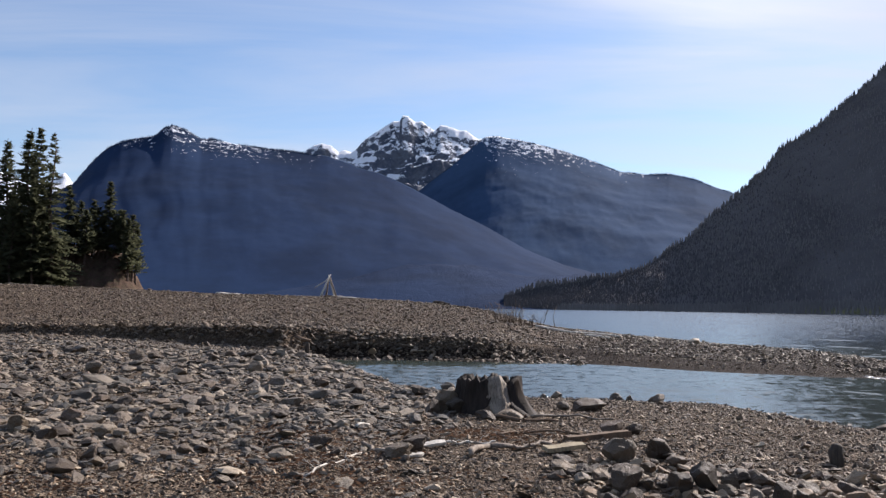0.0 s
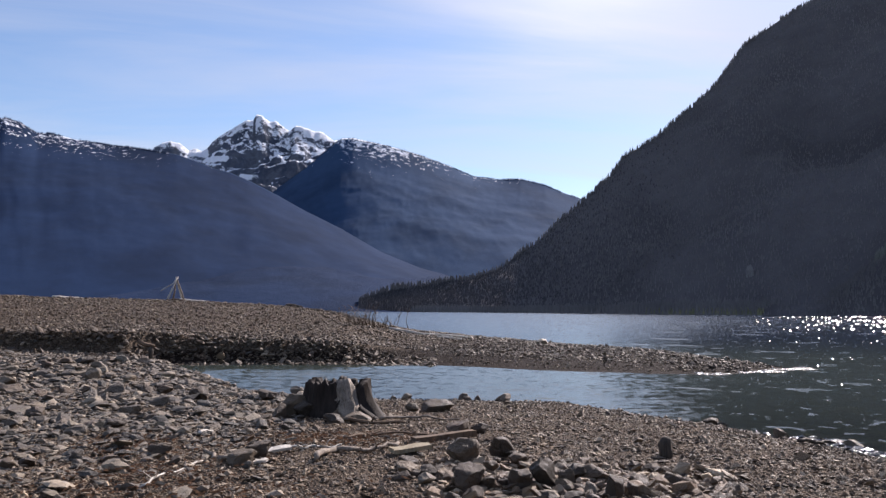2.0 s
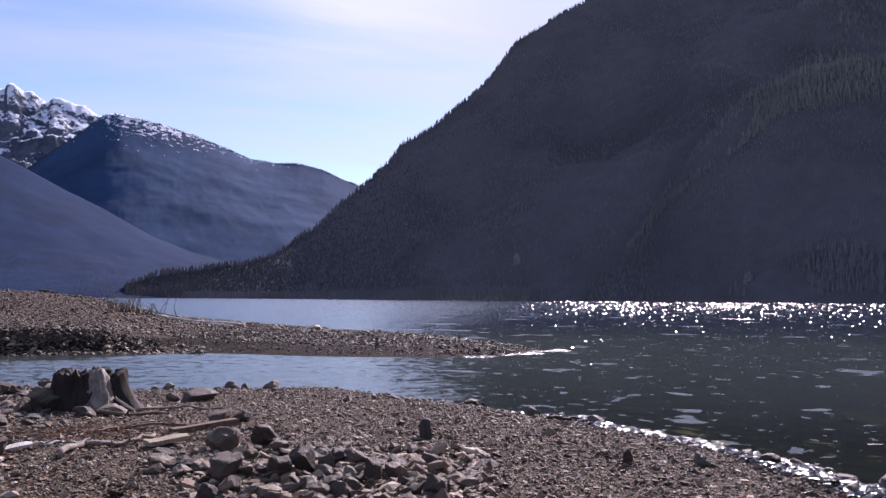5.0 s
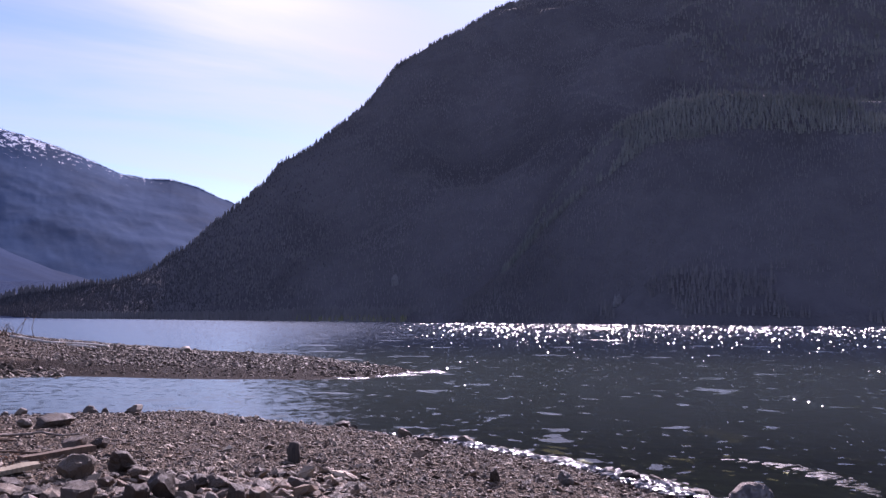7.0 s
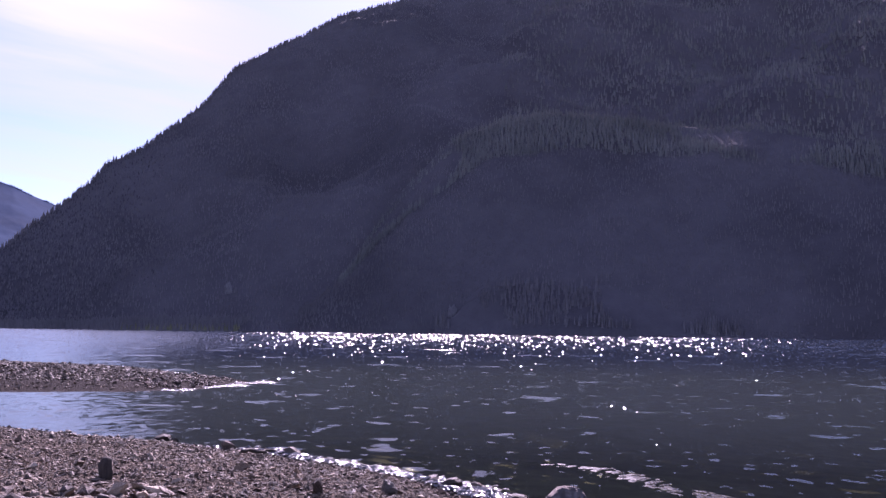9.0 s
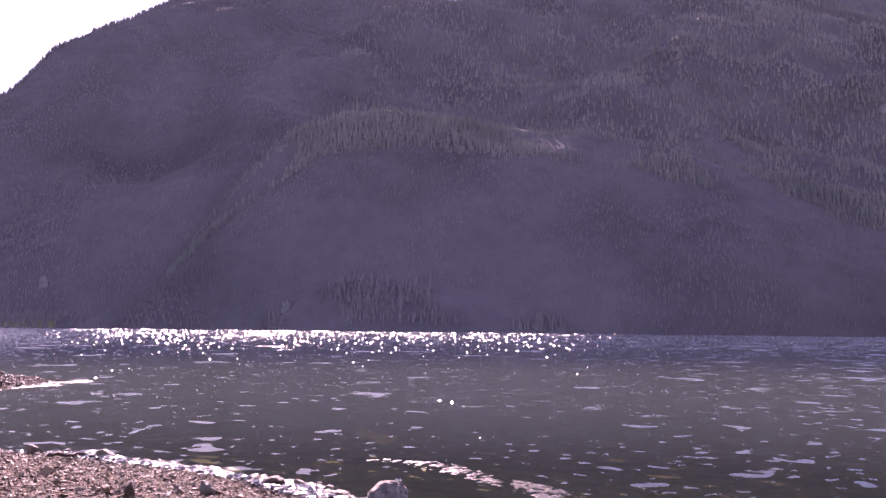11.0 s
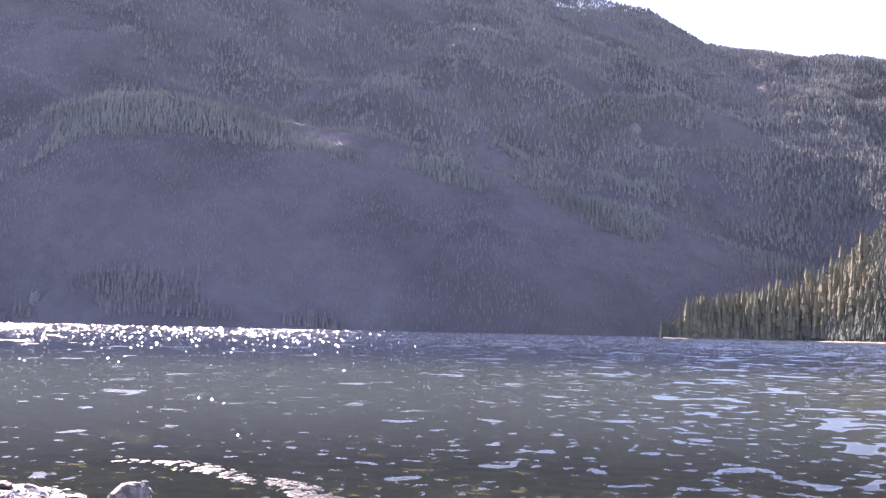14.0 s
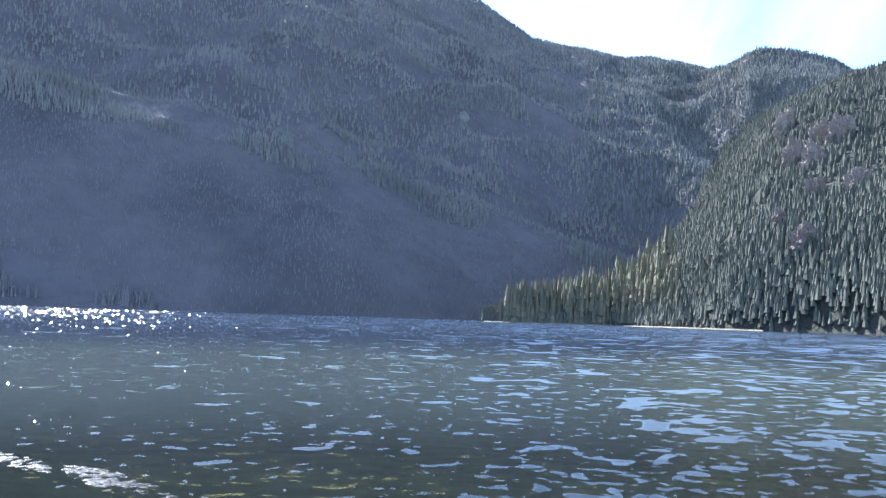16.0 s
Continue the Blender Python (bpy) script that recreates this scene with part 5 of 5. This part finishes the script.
        spine = [(c * d + 0.05 * math.sin(k + d * 6), s * d * 0.9 + 0.04 * math.cos(k + d * 7), 0.17 * math.exp(-(d - 0.3) * 4) + 0.02) for d in (0.3 + (length - 0.3) * q / 6 for q in range(7))]
        limb(bm, spine, [rad * (1.25 - 0.9 * q / 6) for q in range(7)], 9, 0.12, k)
        part("root", bm, BROWN_WOOD, ob)
    return ob


stump()


def driftwood(name, label, points, rad0, rad1, material, sides=9, knots=0, lift=0.0, category="driftwood", group="driftwood litter"):
    """A stick lying along plan points; knots: stubs of broken side twigs."""
    r = random.Random(len(name) * 31 + int(points[0][0] * 100))
    pts = []
    for (ax, ay), (bx, by) in zip(points, points[1:]):
        for q in range(5):
            t = q / 5
            pts.append((ax + (bx - ax) * t + r.uniform(-0.02, 0.02), ay + (by - ay) * t + r.uniform(-0.045, 0.045)))
    pts.append(points[-1])
    n = len(pts)
    rad = [0.75 * (rad0 + (rad1 - rad0) * k / (n - 1)) for k in range(n)]
    x0, y0 = pts[n // 2]
    z0 = land(x0, y0)
    ob = thing(name, label, category, Matrix.Translation((x0, y0, z0)), group)
    spine = [(x - x0, y - y0, land(x, y) - z0 + a * 0.75 + 0.02 + lift + 0.012 * math.sin(k * 0.9)) for k, ((x, y), a) in enumerate(zip(pts, rad))]
    bm = bmesh.new()
    limb(bm, spine, rad, sides, 0.28, 3)
    part("stem", bm, material, ob)
    for k in range(knots):
        i = r.randrange(2, n - 2)
        p = Vector(spine[i])
        d = Vector((r.uniform(-1, 1), r.uniform(-1, 1), r.uniform(0.2, 0.8))).normalized()
        length = r.uniform(0.06, 0.2)
        bm = bmesh.new()
        limb(bm, [p, p + d * length * 0.6, p + d * length + Vector((0, 0, -0.03))], [rad[i] * 0.5, rad[i] * 0.4, rad[i] * 0.2], 6, 0.1, k)
        part("side_twig", bm, material, ob)
    return ob


driftwood("driftwood_branch", "pale crooked driftwood branch with a forked end", [(0.30, 9.68), (0.51, 10.34), (0.79, 10.36), (1.06, 10.58), (1.3, 10.95)], 0.042, 0.026, GREY_WOOD, 10, 3)
driftwood("driftwood_branch", "grey bent driftwood branch on gravel", [(-0.87, 10.40), (-0.68, 10.01), (-0.46, 9.72), (-0.32, 9.50)], 0.026, 0.032, GREY_WOOD, 9, 1)
driftwood("driftwood_stick", "thin bleached stick beside the white board", [(0.05, 10.45), (0.2, 10.47), (0.36, 10.51), (0.62, 10.6)], 0.02, 0.012, BLEACHED, 7, 2)
driftwood("driftwood_stick", "long brown stick lying among twigs", [(0.68, 11.18), (1.06, 11.58), (1.54, 11.49), (1.9, 11.4)], 0.022, 0.016, BROWN_WOOD, 7, 3)
driftwood("driftwood_stick", "thin pale stick on red needle litter", [(-1.22, 8.62), (-1.04, 9.25), (-0.82, 9.85)], 0.014, 0.01, BLEACHED, 6, 2)
driftwood("driftwood_stick", "short bleached stick on gravel", [(-1.07, 11.86), (-0.92, 12.14)], 0.028, 0.018, BLEACHED, 7)
driftwood("driftwood_stick", "reddish twig beside the driftwood", [(0.41, 11.02), (0.84, 11.51), (1.2, 11.7)], 0.014, 0.01, BROWN_WOOD, 6, 2)
driftwood("driftwood_branch", "curved root lying beside the stump", [(1.3, 13.2), (1.75, 13.45), (2.05, 13.2), (2.4, 12.9)], 0.03, 0.015, GREY_WOOD, 9, 1)
driftwood("driftwood_branch", "grey branch in front of the stump", [(0.75, 13.0), (1.2, 12.7), (1.6, 12.75)], 0.035, 0.022, BROWN_WOOD, 8, 2)
driftwood("driftwood_stick", "dark stick at the waterline", [(6.2, 10.6), (6.55, 10.75), (6.95, 11.0)], 0.035, 0.015, DARK_WOOD, 7, 1, 0.05)
driftwood("driftwood_log", "pale driftwood log on the gravel bar", [(5.1, 48.6), (7.2, 48.2), (9.6, 47.9)], 0.09, 0.06, BLEACHED, 8)
driftwood("driftwood_log", "pale driftwood log on the gravel bar", [(7.2, 45.0), (8.3, 44.2)], 0.07, 0.05, BLEACHED, 8)
driftwood("driftwood_log", "bleached log beside the pole shelter", [(-8.9, 71.6), (-7.6, 71.3), (-6.6, 71.4)], 0.14, 0.09, BLEACHED, 8, group="poles of the shelter")
driftwood("driftwood_log", "bleached log on the crest of the bar", [(-19.5, 76.5), (-16.5, 77.5), (-14.4, 77.8)], 0.16, 0.12, BLEACHED, 8)
driftwood("driftwood_log", "dark log on the crest of the bar", [(-0.6, 62.6), (0.4, 62.4)], 0.14, 0.1, DARK_WOOD, 8)


def board(name, label, a, b, width, thick, material, tilt=4.0, lift=0.02):
    ax, ay = a
    bx, by = b
    length = math.hypot(bx - ax, by - ay)
    bm = bmesh.new()
    bmesh.ops.create_grid(bm, x_segments=14, y_segments=3, size=0.5)
    r = random.Random(int(ax * 50))
    for v in bm.verts:
        v.co = Vector((v.co.x * length + r.uniform(-0.012, 0.012), v.co.y * width * (1 + 0.12 * math.sin(v.co.x * 9)) + r.uniform(-0.006, 0.006), 0.008 * math.sin(v.co.x * 5)))
    solid = bmesh.ops.extrude_face_region(bm, geom=bm.faces[:])
    for v in solid["geom"]:
        if isinstance(v, bmesh.types.BMVert):
            v.co.z += thick
    bmesh.ops.recalc_face_normals(bm, faces=bm.faces)
    x, y = (ax + bx) / 2, (ay + by) / 2
    return lone(name, bm, material, label, "driftwood", Matrix.Translation((x, y, land(x, y) + lift)) @ pose(0, 0, 0, tilt, -2, math.degrees(math.atan2(by - ay, bx - ax))), "driftwood litter", False)


board("driftwood_board", "white bleached splintered board on gravel", (-0.26, 10.22), (0.06, 10.34), 0.075, 0.03, BLEACHED, 18, 0.03)
board("driftwood_board", "yellowish flat slab of split wood", (1.15, 10.22), (1.58, 10.36), 0.14, 0.045, wood_paint("split_wood", (0.2, 0.16, 0.1), (0.4, 0.34, 0.23)), 6, 0.03)
board("driftwood_plank", "brown squared plank lying behind the rocks", (1.5, 11.1), (2.3, 11.4), 0.1, 0.07, BROWN_WOOD, 3, 0.0)
board("driftwood_board", "grey chip of wood on gravel", (-0.30, 9.72), (-0.18, 9.66), 0.08, 0.025, BLEACHED, 8, 0.02)

bm = bmesh.new()
limb(bm, [(0, 0, -0.08), (0.006, 0, 0.06), (-0.004, 0.004, 0.15), (0.01, 0, 0.215), (0.012, 0, 0.235)], [0.072, 0.074, 0.07, 0.055, 0.03], 12, 0.1, 4)
lone("wooden_stub", bm, DARK_WOOD, "short dark wooden stub upright in gravel", "stub", Matrix.Translation((4.17, 9.92, land(4.17, 9.92))))


def pole_shelter():
    x0, y0 = -9.15, 71.4
    z0 = land(x0, y0)
    ob = thing("pole_shelter", "small shelter frame of bleached driftwood poles on the bar", "shelter", Matrix.Translation((x0, y0, z0)))
    top = Vector((0.05, 0, 1.62))
    for k, (dx, dy, over) in enumerate([(-0.62, -0.45, 0.25), (0.72, -0.35, 0.12), (-0.3, 0.6, 0.18), (0.5, 0.55, 0.2)]):
        foot = Vector((dx, dy, -0.1))
        way = (top - foot).normalized()
        end = top + way * over + Vector((0.05 * math.sin(k * 2), 0, 0))
        bm = bmesh.new()
        limb(bm, [foot, foot.lerp(end, 0.35) + Vector((0.03 * math.sin(k), 0, 0)), foot.lerp(end, 0.7), end], [0.07, 0.065, 0.055, 0.035], 8, 0.12, k)
        part("pole", bm, (BLEACHED, GREY_WOOD)[k in (1, 2)], ob)
    bm = bmesh.new()
    limb(bm, [(-1.05, -0.4, 0.75), (-0.2, -0.3, 1.3), (0.1, -0.25, 1.7)], [0.035, 0.035, 0.025], 7, 0.1, 8)
    part("leaning_pole", bm, BLEACHED, ob)
    bm = bmesh.new()
    limb(bm, [(-0.6, -0.5, 0.05), (0.0, -0.52, 0.12), (0.75, -0.45, 0.06)], [0.07, 0.065, 0.05], 8, 0.1, 9)
    part("ground_log", bm, BROWN_WOOD, ob)


pole_shelter()


def bare_shrub(label, x, y, height, seed, count):
    r = random.Random(seed)
    ob = thing("bare_shrub", label, "shrub", Matrix.Translation((x, y, land(x, y))), "bare shrubs on the bar")
    for k in range(count):
        a = r.uniform(0, 6.283)
        lean = r.uniform(0.2, 1.0)
        d = Vector((math.cos(a) * lean, math.sin(a) * lean, 1)).normalized()
        h = height * r.uniform(0.45, 1)
        bm = bmesh.new()
        base = Vector((r.uniform(-0.9, 0.9), r.uniform(-0.5, 0.5), -0.05))
        mid = base + d * h * 0.5 + Vector((r.uniform(-0.08, 0.08), 0, 0))
        tip = mid + (d + Vector((r.uniform(-0.5, 0.5), 0, 0.2))).normalized() * h * 0.5
        limb(bm, [base, mid, tip], [0.022, 0.016, 0.008], 5)
        for q in range(2):
            p = mid.lerp(tip, r.random())
            limb(bm, [p, p + Vector((r.uniform(-0.3, 0.3), r.uniform(-0.2, 0.2), r.uniform(0.1, 0.3)))], [0.011, 0.006], 4)
        part("stem", bm, BROWN_WOOD, ob)


bare_shrub("brown leafless shrub on the gravel bar", 3.2, 47.0, 1.3, 1, 22)
bare_shrub("brown leafless shrub on the gravel bar", 4.1, 47.6, 1.0, 3, 18)
bare_shrub("thin leafless twigs growing on the gravel bar", 5.3, 48.5, 1.6, 2, 7)
# short post at the head of the inlet
post = thing("wooden_post", "broken wooden post with a tilted cap at the inlet's head", "post", Matrix.Translation((-4.32, 29.0, land(-4.32, 29.0))))
bm = bmesh.new()
limb(bm, [(0, 0, -0.2), (0.01, 0, 0.3), (-0.02, 0, 0.42)], [0.08, 0.075, 0.07], 8, 0.08, 2)
part("shaft", bm, DARK_WOOD, post)
bm = bmesh.new()
limb(bm, [(-0.36, 0.05, 0.58), (-0.2, 0.0, 0.49), (0.12, 0, 0.44)], [0.07, 0.065, 0.045], 8, 0.15, 3)
part("cap", bm, BROWN_WOOD, post, "tilted brown piece of wood")

# tangle of bare roots under the tall trees
for k in range(4):
    b = at_bearing(-26.6 + 0.5 * k, 95.5, 0)
    driftwood("driftwood_root", "grey arched root at the foot of the bluff", [(b.x, b.y), (b.x + 1.0, b.y + 0.3), (b.x + 2.1 + 0.3 * k, b.y + 0.1)], 0.09, 0.05, GREY_WOOD, 7, 4, 0.25 * (k % 2))

# red needle litter and chips between the driftwood
def litter(name, label, count, spots, material, length):
    x, y = [], []
    for cx, cy, sx, sy, share in spots:
        n = int(count * share)
        x.append(rng.normal(cx, sx, n))
        y.append(rng.normal(cy, sy, n))
    x, y = np.concatenate(x), np.concatenate(y)
    n = len(x)
    a, s = rng.uniform(0, 3.1416, n), rng.uniform(0.5, 1.3, n) * length
    z = ground_height(x, y) + rng.uniform(0.01, 0.05, n)
    dx, dy, w = np.cos(a) * s, np.sin(a) * s, s * 0.1
    lift = rng.normal(0, 0.25, n) * s
    co = np.stack([np.stack([x - dx, y - dy, z - lift * 0.3], -1), np.stack([x + dx, y + dy, z + lift], -1), np.stack([x - np.sin(a) * w, y + np.cos(a) * w, z + 0.012], -1), np.stack([x + np.sin(a) * w, y - np.cos(a) * w, z - 0.004], -1)], 1).reshape(-1, 3)
    k = np.arange(n)[:, None] * 4
    faces = np.concatenate([k + np.array([0, 3, 2]), k + np.array([2, 3, 1])])
    tagged(new(name, mesh_from(name, co, faces, material, False)), label, "litter", kind="stuff")


litter("needle_litter", "rust-red fallen needles and bark between stones", 1500, [(-1.3, 9.2, 0.5, 0.7, 0.3), (0.6, 11.2, 0.5, 0.3, 0.3), (-1.7, 11.2, 0.35, 0.4, 0.15), (-0.7, 8.3, 0.7, 0.4, 0.15), (-3.3, 7.9, 0.5, 0.3, 0.1)], LITTER, 0.035)
litter("twig_litter", "small pale twigs strewn on the gravel", 240, [(0.6, 10.6, 1.2, 0.8, 0.5), (-1.2, 10, 1.2, 1.4, 0.2), (4.2, 10.5, 1.6, 1.6, 0.3)], GREY_WOOD, 0.06)

# small waves breaking along the beach and round the bar's tip
def breaker(name, label, centre, half, height, across, material):
    """A low uneven ridge of water along a line of plan points."""
    pts = [Vector((*p, 0)) for p in centre]
    n = 90
    rows = []
    for i in range(n + 1):
        t = i / n * (len(pts) - 1)
        k = min(int(t), len(pts) - 2)
        p = pts[k].lerp(pts[k + 1], t - k)
        way = (pts[k + 1] - pts[k]).normalized()
        side = Vector((way.y, -way.x, 0))
        edge = math.sin(math.pi * i / n) ** 0.4
        row = []
        for j in range(13):
            u = j / 12 * 2 - 1
            q = p + side * (u * half + across * noise.noise(p * 0.9))
            z = (height * edge * (1 - u * u) * (0.55 + 0.9 * abs(noise.noise(q * 2.6))) + 0.012 * noise.noise(q * 9)) - 0.012
            row.append((q.x, q.y, max(z, -0.03)))
        rows.append(row)
    co = np.array(rows, np.float32).reshape(-1, 3)
    tagged(new(name, mesh_from(name, co, grid_faces(n + 1, 13), material)), label, "wave", kind="stuff")


def along_shore(a0, a1, off, n=9):
    return [tuple(at_bearing(a, float(shore(a)) + off, 0).xy) for a in np.linspace(a0, a1, n)]


breaker("small_breaker", "small wave breaking near the beach", [(10.3, 9.4), (10.45, 8.4), (10.2, 7.2), (9.7, 6.0), (9.2, 4.8), (8.8, 3.9)], 0.42, 0.02, 0.4, SWELL)
breaker("swash_edge", "glittering edge of water running up the beach", along_shore(26, 50, 0.3, 12), 0.55, 0.03, 0.4, FOAM)
breaker("tip_breaker", "bright broken water round the tip of the bar", [(11.4, 27.4), (13.2, 27.0), (15.0, 27.4), (16.6, 28.6), (18.4, 29.6)], 0.6, 0.06, 0.9, FOAM)
breaker("lake_breaker", "thin line of broken water on the lake side of the bar", [(17.0, 30.4), (16.95, 32), (17.2, 35.5), (17.9, 39.5), (18.2, 43), (16.6, 47.5)], 0.4, 0.09, 0.5, FOAM)
